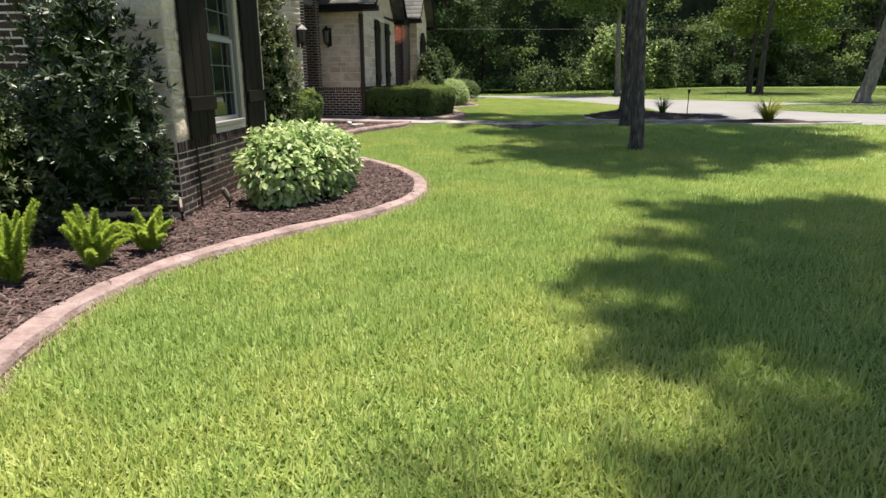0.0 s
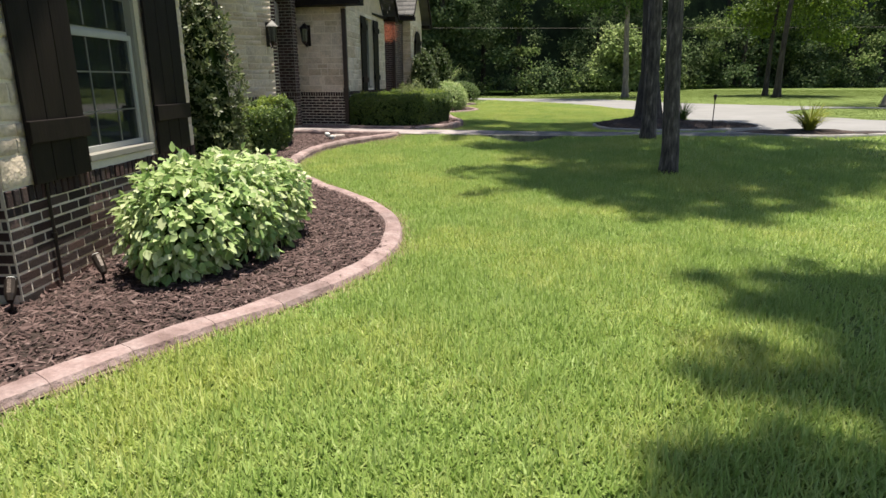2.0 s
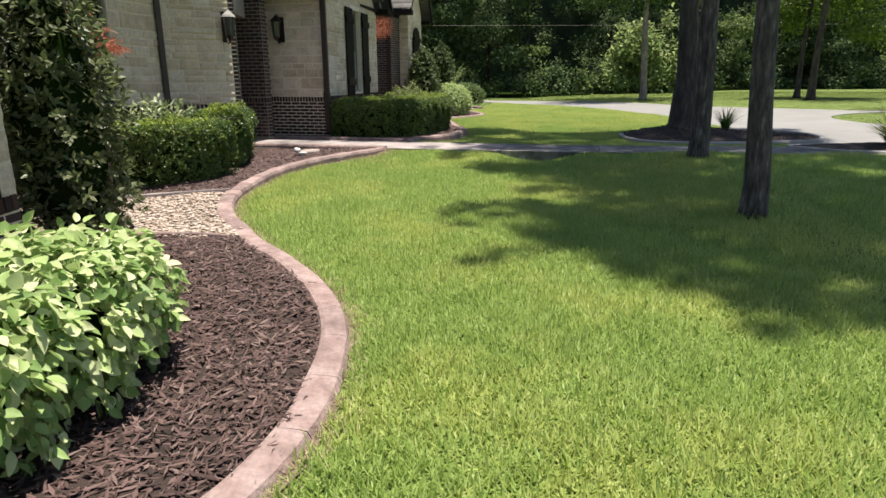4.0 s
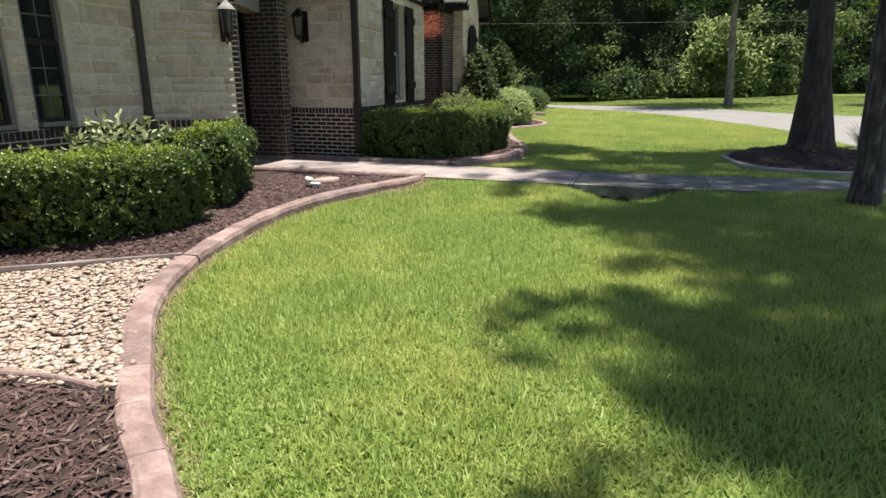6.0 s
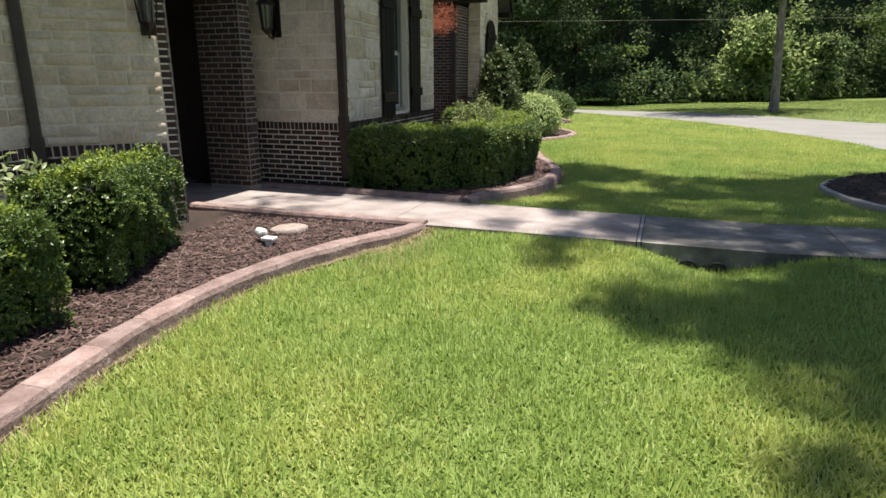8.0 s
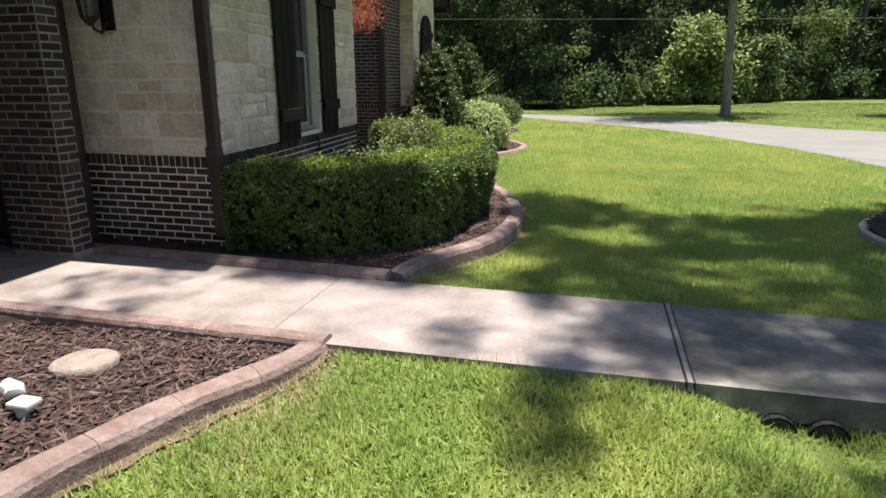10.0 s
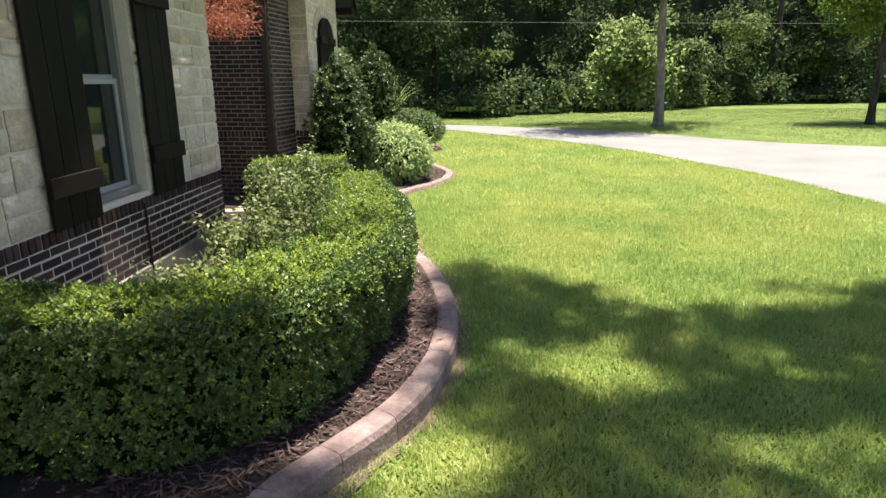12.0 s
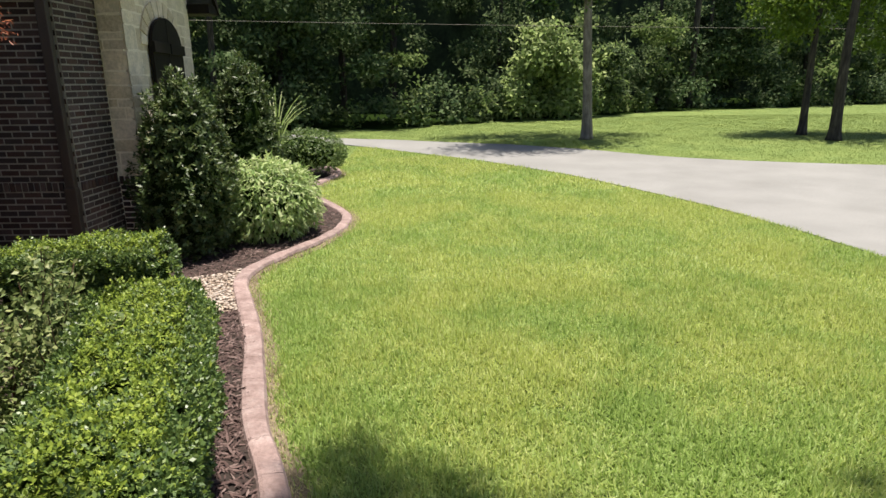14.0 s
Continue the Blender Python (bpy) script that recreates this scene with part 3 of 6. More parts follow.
bed("mulch_bed_south", "dark brown bark mulch bed along the house", (0.9, 15.6), (-8.2, -1.7), lambda x, y: inside(x, y, BED_S) & ~gravel_s(x, y), M["mulch"])
bed("mulch_bed_north", "dark bark mulch bed beside the walk", (16.85, 34.3), (-12, -3.4), lambda x, y: inside(x, y, BED_N) & ~gravel_n(x, y), M["mulch"])
bed("pebble_strip_south", "strip of cream river pebbles between the beds", (8.0, 11.6), (-8.2, -3.3), lambda x, y: inside(x, y, BED_S) & gravel_s(x, y), M["gravel_bed"], -0.01)
bed("pebble_strip_north", "strip of cream river pebbles between the beds", (23, 25), (-9, -4.7), lambda x, y: inside(x, y, BED_N) & gravel_n(x, y), M["gravel_bed"], -0.01)
def island_top(x, y):
    """Mulch mounded up round the big tree and the flax."""
    x, y = np.asarray(x, float), np.asarray(y, float)
    mound = 0.2 * np.exp(-((x - 1.6) / 1.0) ** 2 - ((y - 19.75) / 0.9) ** 2) + 0.1 * np.exp(-((x - 4.7) / 1.2) ** 2 - ((y - 17.3) / 0.5) ** 2)
    return land(x, y) + 0.045 + mound + 0.02 * waves(x, y, 4)


for poly, nm in ((ISLAND, "island_bed"), (ISLAND_2, "island_bed_east")):
    ob = grid_sheet(nm, np.arange(0, 8, 0.1), np.arange(15.5, 22, 0.1), island_top, M["mulch"], lambda x, y: inside(x, y, poly))
    tagged(ob, "dark mulch island bed beside the driveway", "flower bed", kind="structure")


def sweep_piece(name, line, top, width, depth, material, parent):
    """One length of moulded curb along a line: rounded top, slightly battered sides."""
    prof = [(-0.5, -1.0), (-0.5, -0.22), (-0.42, -0.05), (-0.28, 0.0), (0.2, -0.008), (0.4, -0.07), (0.5, -0.28), (0.53, -1.0)]
    v, f = [], []
    n = len(prof)
    d = np.gradient(line, axis=0)
    d /= np.linalg.norm(d, axis=1, keepdims=True)
    for i, (p, t) in enumerate(zip(line, d)):
        wob = 1 + 0.05 * math.sin(p[0] * 9 + p[1] * 7)
        for u, w in prof:
            z = top(p[1]) + (w * depth if w < -0.9 else w * 0.16) + 0.004 * math.sin(p[1] * 11 + u * 5)
            v.append((p[0] + t[1] * u * width * wob, p[1] - t[0] * u * width * wob, z))
    m = len(line)
    bm = bmesh.new()
    vs = [bm.verts.new(c) for c in v]
    for i in range(m - 1):
        for k in range(n - 1):
            bm.faces.new((vs[i * n + k], vs[i * n + k + 1], vs[(i + 1) * n + k + 1], vs[(i + 1) * n + k]))
    bm.faces.new(vs[:n])
    bm.faces.new(vs[-n:])
    return part(name, bm, material, parent)


def curb_run(name, label, line, top, width=0.17, piece=0.8, depth=0.22, gap=0.0032, material=None, crack=None):
    holder = empty(name, label, "curb", kind="structure")
    s = np.concatenate([[0], np.cumsum(np.linalg.norm(np.diff(line, axis=0), axis=1))])
    cut = float(np.interp(crack, line[:, 1], s)) if crack else -1.0
    a = 0.0
    while a < s[-1] - 0.05:
        b = min(s[-1], a + piece * rng.uniform(0.92, 1.08))
        if a < cut - 0.02 < b + 0.15:
            b = cut
        q = np.linspace(a + (0.012 if abs(a - cut) < 1e-6 else gap / 2), b - (0.012 if b == cut else gap / 2), 7)
        sweep_piece("curb_block", np.stack([np.interp(q, s, line[:, 0]), np.interp(q, s, line[:, 1])], -1), top, width, depth, material or M["curb"], holder)
        a = b
    return holder


curb_run("curb_south", "pinkish stamped concrete curb edging the bed", CURB_S, curb_top, 0.178, 0.44, crack=11.29)
curb_run("curb_north", "pinkish stamped concrete curb edging the bed", CURB_N, curb_top, 0.175, 0.42)
curb_run("curb_walk_south", "low pinkish concrete curb along the walk", np.linspace((-4.2, 15.515), (-7.4, 15.525), 40), lambda y: 0.18, 0.15, 0.8)
curb_run("curb_walk_north", "low pinkish concrete curb along the walk", np.linspace((-7.35, 16.94), (-4.24, 16.8), 40), lambda y: 0.2, 0.17, 0.5)
for poly in (ISLAND, ISLAND_2):
    line = spline(poly + poly[:1], 0.15)
    curb_run("island_curb", "pale concrete curb round the island bed", line, lambda y: float(land(1.5, y)) + 0.075, 0.1, 0.8, material=M["curb_pale"])

# ---- the house ----
house = empty("house", "single-storey house of cream limestone and dark brick with gabled roofs", "house")


def brick_mesh(w, h, d, bev=0.006):
    bm = bmesh.new()
    z0, z1 = -h / 2, h / 2
    a = [bm.verts.new(c) for c in ((-w / 2, 0, z0), (w / 2, 0, z0), (w / 2, 0, z1), (-w / 2, 0, z1))]
    m = [bm.verts.new(c) for c in ((-w / 2, -d + bev, z0), (w / 2, -d + bev, z0), (w / 2, -d + bev, z1), (-w / 2, -d + bev, z1))]
    c = [bm.verts.new(c) for c in ((-w / 2 + bev, -d, z0 + bev), (w / 2 - bev, -d, z0 + bev), (w / 2 - bev, -d, z1 - bev), (-w / 2 + bev, -d, z1 - bev))]
    for lo, hi in ((a, m), (m, c)):
        for k in range(4):
            bm.faces.new((lo[k], lo[(k + 1) % 4], hi[(k + 1) % 4], hi[k]))
    bm.faces.new(c)
    bmesh.ops.recalc_face_normals(bm, faces=bm.faces)
    return bm


def mesh_of(name, bm, material):
    me = bpy.data.meshes.new(name)
    bm.to_mesh(me)
    bm.free()
    me.materials.append(material)
    return me


BRICK = mesh_of("brick", brick_mesh(0.187, 0.053, 0.0045, 0.002), M["brick"])
HALF = mesh_of("brick", brick_mesh(0.088, 0.053, 0.0045, 0.002), M["brick"])
ROWLOCK = mesh_of("brick", brick_mesh(0.05, 0.098, 0.016, 0.004), M["brick"])


def stone_mesh(k):
    """A split-faced block of unit width and height; its face is uneven."""
    r = random.Random(k)
    bm = bmesh.new()
    n = 4
    rows = []
    for j in range(n):
        row = []
        for i in range(n):
            u, w = i / (n - 1) - 0.5, j / (n - 1) - 0.5
            rim = i in (0, n - 1) or j in (0, n - 1)
            x, z = u * (0.985 if rim else 1), w * (0.97 if rim else 1)
            if rim:
                x += r.uniform(-0.02, 0.02)
                z += r.uniform(-0.04, 0.04)
            y = -0.5 if rim else -1 - r.uniform(-0.3, 0.3)
            row.append(bm.verts.new((x, y, z)))
        rows.append(row)
    for j in range(n - 1):
        for i in range(n - 1):
            bm.faces.new((rows[j][i], rows[j][i + 1], rows[j + 1][i + 1], rows[j + 1][i]))
    ring = [rows[0][i] for i in range(n)] + [rows[j][n - 1] for j in range(1, n)] + [rows[n - 1][i] for i in range(n - 2, -1, -1)] + [rows[j][0] for j in range(n - 2, 0, -1)]
    back = [bm.verts.new((v.co.x, 0, v.co.z)) for v in ring]
    for k2 in range(len(ring)):
        bm.faces.new((ring[k2], back[k2], back[(k2 + 1) % len(ring)], ring[(k2 + 1) % len(ring)]))
    bmesh.ops.recalc_face_normals(bm, faces=bm.faces)
    return bm


STONES = [mesh_of("stone", stone_mesh(k), M["stone"]) for k in range(10)]
for me in STONES:
    me.shade_smooth()


class Wall:
    """A straight wall with its outer face on p0 -> p1 (outside on the right of the way), openings (u0, u1, z0, z1) cut through."""

    def __init__(self, name, p0, p1, z0, z1, holes=(), thick=0.22, material=None, start=0.004):
        self.p0, self.z0, self.z1, self.holes = Vector((*p0, 0)), z0, z1, list(holes)
        d = Vector((*p1, 0)) - self.p0
        self.length = d.length
        ang = math.atan2(d.y, d.x)
        self.m = Matrix.Translation(self.p0) @ Matrix.Rotation(ang, 4, "Z")
        us = sorted({start, self.length - 0.03, *[h[0] for h in self.holes], *[h[1] for h in self.holes]})
        bm = bmesh.new()
        for a, b in zip(us, us[1:]):
            cuts = sorted((h[2], h[3]) for h in self.holes if h[0] <= a + 1e-6 and h[1] >= b - 1e-6)
            z = z0
            for c0, c1 in cuts + [(z1, z1)]:
                if c0 > z + 1e-6:
                    box(bm, a, b, 0.0, thick, z, c0)
                z = c1
        bmesh.ops.remove_doubles(bm, verts=bm.verts, dist=1e-5)
        self.ob = part(name, bm, material or M["mortar"], house)
        self.ob.matrix_basis = self.m

    def put(self, name, mesh, u, z, sx=1.0, sz=1.0, out=0.0, turn=0.0, depth=1.0):
        ob = new(name, mesh)
        ob.parent = self.ob
        ob.matrix_basis = Matrix.LocRotScale((u, -out, z), Euler((0, turn, 0)), (sx, depth, sz))
        return ob

    def clear(self, u0, u1, z0, z1):
        """Stretches of u0..u1 that no opening takes at these heights."""
        runs = [(u0, u1)]
        for h in self.holes:
            if h[2] < z1 - 0.012 and h[3] > z0 + 0.012:
                runs = [q for a, b in runs for q in ((a, min(b, h[0])), (max(a, h[1]), b)) if q[1] - q[0] > 0.03]
        return runs

    def bricks(self, z0, z1, u0=0.0, u1=None, rowlock=False):
        u1 = self.length if u1 is None else u1
        course, k = 0.07, 0
        top = z1 - (0.108 if rowlock else 0)
        z = top - course / 2
        while z > z0 + course * 0.4:
            for a, b in self.clear(u0, u1, z - 0.03, z + 0.03):
                u = a - (0.102 if k % 2 else 0.0)
                while u < b - 0.02:
                    lo, hi = max(u, a) + 0.008, min(u + 0.204, b) - 0.008
                    w = hi - lo
                    if w > 0.03:
                        me, full = (BRICK, 0.187) if w > 0.12 else (HALF, 0.088)
                        self.put("brick", me, (lo + hi) / 2, z + random.uniform(-0.0015, 0.0015), w / full, 1, random.uniform(-0.001, 0.0015))
                    u += 0.204
            z -= course
            k += 1
        if rowlock:
            for a, b in self.clear(u0, u1, z1 - 0.09, z1 - 0.01):
                u = a + 0.033
                while u < b - 0.02:
                    self.put("brick", ROWLOCK, u, z1 - 0.052 + random.uniform(-0.003, 0.003), 1, 1, random.uniform(-0.002, 0.004))
                    u += 0.068

    def stones(self, z0, z1, u0=0.0, u1=None, proud=0.0045):
        u1 = self.length if u1 is None else u1
        z = z0
        while z < z1 - 0.02:
            h = min(random.choice((0.16, 0.2, 0.24, 0.29)), z1 - z)
            if z1 - z - h < 0.1:
                h = z1 - z
            u = u0 - random.uniform(0, 0.2)
            while u < u1 - 0.02:
                w = random.uniform(0.3, 0.75)
                if u1 - u - w < 0.12:
                    w = u1 - u
                rows = [(0, 1)] if h < 0.18 or random.random() < 0.5 else [(0, q := random.uniform(0.38, 0.62)), (q, 1)]
                for a, b in rows:
                    cuts = [0, 1] if len(rows) == 1 or w < 0.34 else [0, random.uniform(0.3, 0.7), 1]
                    for c, e in zip(cuts, cuts[1:]):
                        lo, hi, s0, s1 = max(u + c * w, u0), min(u + e * w, u1), z + a * h, z + b * h
                        for p, q2 in self.clear(lo, hi, s0, s1):
                            if q2 - p > 0.03:
                                self.put("stone", random.choice(STONES), (p + q2) / 2, (s0 + s1) / 2, q2 - p - 0.016, s1 - s0 - 0.016, 0, random.choice((0, math.pi)), proud * random.uniform(0.7, 1.3))
                u += w
            z += h

    def at(self, u, z, out=0.0):
        return self.m @ Vector((u, -out, z))


def shutter(wall, u0, u1, z0, z1, battens):
    sh = new("shutter")
    sh.parent, sh.matrix_basis = wall.ob, Matrix.Translation(((u0 + u1) / 2, -0.03, 0))
    sh["label"] = "dark-stained board and batten shutter"
    n = 3
    w = (u1 - u0) / n
    for k in range(n):
        bm = bmesh.new()
        box(bm, -(u1 - u0) / 2 + k * w + 0.004, -(u1 - u0) / 2 + (k + 1) * w - 0.004, -0.025, 0.0, z0, z1, 0.004)
        part("board", bm, M["wood"], sh)
    for zb in battens:
        bm = bmesh.new()
        box(bm, -(u1 - u0) / 2 - 0.012, (u1 - u0) / 2 + 0.012, -0.055, -0.0255, zb - 0.07, zb + 0.07, 0.006)
        part("batten", bm, M["wood"], sh)


def window(wall, u0, u1, z0, z1, rail, cols=3, rows=3, trim=0.06, sash_mat="white", deep=0.0):
    win = new("window")
    win.parent, win.matrix_basis = wall.ob, Matrix.Translation(((u0 + u1) / 2, deep, z0))
    win["label"] = "white double-hung window with dark panes" if sash_mat == "white" else "dark metal casement window with dark panes"
    W, H = u1 - u0, z1 - z0
    bm = bmesh.new()
    for x0, x1, a, b in ((-W / 2, -W / 2 + trim, 0, H), (W / 2 - trim, W / 2, 0, H), (-W / 2 + trim, W / 2 - trim, H - trim, H)):
        box(bm, x0, x1, 0.03, 0.12, a, b, 0.006)
    part("window_frame", bm, M["trim"], win)
    bm = bmesh.new()
    box(bm, -W / 2 + trim, W / 2 - trim, -0.03, 0.13, 0, 0.05, 0.006)
    part("window_sill", bm, M["trim"], win)
    r = rail - z0
    for a, b in ((0.05, r), (r, H - trim)):
        sash = new("sash")
        sash.parent = win
        bm = bmesh.new()
        i0, i1 = -W / 2 + trim, W / 2 - trim
        for x0, x1, c, e in ((i0, i0 + 0.04, a, b), (i1 - 0.04, i1, a, b), (i0 + 0.04, i1 - 0.04, a, a + 0.045), (i0 + 0.04, i1 - 0.04, b - 0.045, b)):
            box(bm, x0, x1, 0.06 + (0.03 if a > 0.1 else 0), 0.1 + (0.03 if a > 0.1 else 0), c, e, 0.004)
        part("sash_frame", bm, M[sash_mat], sash)
        bm = bmesh.new()
        box(bm, i0 + 0.03, i1 - 0.03, 0.078, 0.084, a + 0.03, b - 0.03)
        g = part("pane", bm, M["glass"], sash)
        if cols * rows == 1:
            continue
        bm = bmesh.new()
        for k in range(1, cols):
            x = i0 + (i1 - i0) * k / cols
            box(bm, x - 0.006, x + 0.006, 0.072, 0.09, a + 0.04, b - 0.04)
        for k in range(1, rows):
            z = a + (b - a) * k / rows
            box(bm, i0 + 0.03, i1 - 0.03, 0.0725, 0.0895, z - 0.006, z + 0.006)
        part("muntin", bm, M["muntin"], sash)
    # box behind the panes, coloured dark to stand for an unlit room
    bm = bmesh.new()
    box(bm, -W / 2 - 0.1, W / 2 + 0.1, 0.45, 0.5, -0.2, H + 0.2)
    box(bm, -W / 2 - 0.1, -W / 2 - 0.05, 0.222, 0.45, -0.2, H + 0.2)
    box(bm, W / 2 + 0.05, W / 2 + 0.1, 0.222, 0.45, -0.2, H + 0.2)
    part("unlit_interior", bm, M["room"], win)


def downspout(wall, u, z0, z1, out=0.012, w=0.09):
    bm = bmesh.new()
    box(bm, u - w / 2, u + w / 2, -out - 0.075, -out, z0, z1, 0.012)
    box(bm, u - w / 2 - 0.012, u + w / 2 + 0.012, -out - 0.087, -out, z0 + 0.55, z0 + 0.85, 0.012)
    part("downspout", bm, M["downspout"], wall.ob, "brown metal downspout")


TOP = 3.05
# block A, nearest
LA = 0.66
A_SE, A_NE = (-3.63, 5.1), (-4.162, 7.849)
a_s = Wall("wall_south", (-8.343, 4.188), A_SE, -0.25, TOP, material=M["stone_mortar"])
a_s.bricks(-0.02, LA, 2.0, None, True)
a_s.bricks(LA, TOP, 2.0, 4.1)
a_s.stones(LA, TOP, 4.1, None, 0.016)
a_e = Wall("wall_east", A_SE, A_NE, -0.25, TOP, [(0.85, 1.95, LA + 0.06, 2.55)], material=M["stone_mortar"])
a_e.bricks(-0.2, LA, 0, None, True)
a_e.stones(LA, TOP, 0, None, 0.016)
window(a_e, 0.85, 1.95, LA + 0.06, 2.55, 1.67)
shutter(a_e, 0.24, 0.86, LA, 2.6, (0.99, 2.3))
shutter(a_e, 1.94, 2.6, LA, 2.6, (1.02, 2.3))
Wall("wall_north", A_NE, (-8.09, 7.09), -0.25, TOP, material=M["stone_mortar"])
# block B, set back, and the slanted wall beside the porch
LB = 0.95
b_e = Wall("wall_east", (-7.6, 7.35), (-7.6, 14.05), -0.2, TOP, [(4.1, 4.88, LB, 2.75), (5.1, 5.61, LB, 2.75)], material=M["stone_mortar"], start=-0.2)
b_e.bricks(0.5, LB, 2.5, None, True)
b_e.stones(LB, TOP, 2.5, None, 0.02)
window(b_e, 4.1, 4.88, LB + 0.02, 2.75, 1.9, 2, 3, 0.045, "metal")
window(b_e, 5.1, 5.61, LB + 0.02, 2.75, 1.9, 2, 3, 0.045, "metal")
b_d = Wall("wall_porch", (-7.6, 14.05), (-6.7, 14.95), -0.1, TOP, material=M["stone_mortar"])
b_d.bricks(0.5, LB, 0, 1.16, True)
b_d.stones(LB, TOP, 0, 1.16, 0.02)
b_d.bricks(0.1, TOP, 1.16, None)
downspout(b_d, 0.03, 0.2, 2.95)
b_q = Wall("wall_porch_side", (-6.7, 14.95), (-7.15, 15.4), -0.1, TOP + 0.9)
b_q.bricks(0.1, TOP + 0.9)
# porch
p_f = Wall("pier_wall", (-7.8, 16.64), (-7.13, 16.64), -0.1, TOP + 0.9)
p_f.bricks(0.15, 1.0, 0, None, True)
p_f.bricks(1.0, TOP + 0.9)
p_e = Wall("pier_side", (-7.13, 16.64), (-7.13, 16.88), -0.1, TOP + 0.9)
p_e.bricks(0.15, 1.0, 0, None, True)
p_e.bricks(1.0, TOP + 0.9)
Wall("porch_header", (-6.95, 15.15), (-7.5, 16.75), 2.55, TOP, thick=0.3)
Wall("porch_back", (-9.6, 13.6), (-9.6, 17.4), -0.1, TOP)
Wall("porch_north", (-9.7, 17.2), (-7.5, 17.2), -0.1, TOP, material=M["brick"])
Wall("porch_inner", (-7.62, 14.3), (-9.5, 14.3), -0.1, TOP)
flat_slab("porch_floor", [(-9.6, 14.3), (-8.21, 14.3), (-8.21, 17.2), (-9.6, 17.2)], -0.05, WALK_Z, M["concrete"], house)
bm = bmesh.new()
box(bm, -9.6, -7.55, 14.2, 17.4, TOP, TOP + 0.08)
part("porch_ceiling", bm, M["wood"], house)
# unseen slab above the porch, added to keep the brick pier in shade
bm = bmesh.new()
box(bm, -9.6, -6.75, 14.45, 17.3, TOP + 0.9, TOP + 1.02)
part("porch_roof", bm, M["wood"], house)
# block C
LC = 1.0
C_SE, C_NE = (-6.03, 17.36), (-6.38, 21.6)
c_s = Wall("wall_south", (-7.55, 17.36), C_SE, -0.1, TOP, material=M["stone_mortar"])
c_s.bricks(0.1, LC, 0, None, True)
c_s.stones(LC, TOP, 0.0, None, 0.011)
c_e = Wall("wall_east", C_SE, C_NE, -0.1, TOP, [(1.83, 2.62, LC + 0.06, 2.95)], material=M["stone_mortar"], start=0.05)
c_e.bricks(0.38, LC + 0.02, 0, None, True)
c_e.stones(LC + 0.02, TOP, 0, None, 0.018)
bm = bmesh.new()
box(bm, 0, 4.254, -0.035, 0, 0.1, 0.43, 0.01)
part("footing", bm, M["footing"], c_e.ob, "bare concrete footing")
window(c_e, 1.83, 2.62, LC + 0.07, 2.95, 2.01, 1, 1, 0.05, "white", 0.07)
shutter(c_e, 1.25, 1.81, LC + 0.01, 2.95, (1.3, 2.68))
shutter(c_e, 2.64, 3.22, LC + 0.01, 2.95, (1.37, 2.68))
downspout(c_s, 1.48, 0.25, 2.98, 0.012, 0.11)
Wall("wall_north", C_NE, (-9.2, 21.6), -0.1, TOP)
# recess and block E
Wall("wall_recess", (-9.2, 21.6), (-9.2, 24.75), 0, TOP, material=M["brick"])
e_s = Wall("wall_south", (-9.2, 24.75), (-6.93, 24.75), 0, 3.3)
e_s.bricks(0.02, 1.2, 0.6, None, True)
e_s.bricks(1.2, 3.3, 0.6)
e_e = Wall("wall_east", (-6.93, 24.75), (-6.9, 25.55), 0, 3.3)
e_e.bricks(0.02, 1.2, 0, None, True)
e_e.bricks(1.2, 3.3)
downspout(e_s, 2.2, 0.3, 3.25, 0.016, 0.11)
f_s = Wall("wall_south", (-6.9, 25.55), (-6.6, 25.55), 0, 3.6, material=M["stone_mortar"])
f_s.bricks(0.2, 1.15, 0, None, True)
f_s.stones(1.15, 3.6)
f_e = Wall("wall_east", (-6.6, 25.55), (-6.88, 28.36), 0, 3.6, material=M["stone_mortar"], start=0.05)
f_e.bricks(0.2, 1.15, 0, None, True)
f_e.stones(1.15, 3.6)
Wall("wall_north", (-6.88, 28.36), (-10, 28.36), 0, 3.6, material=M["stone_mortar"])


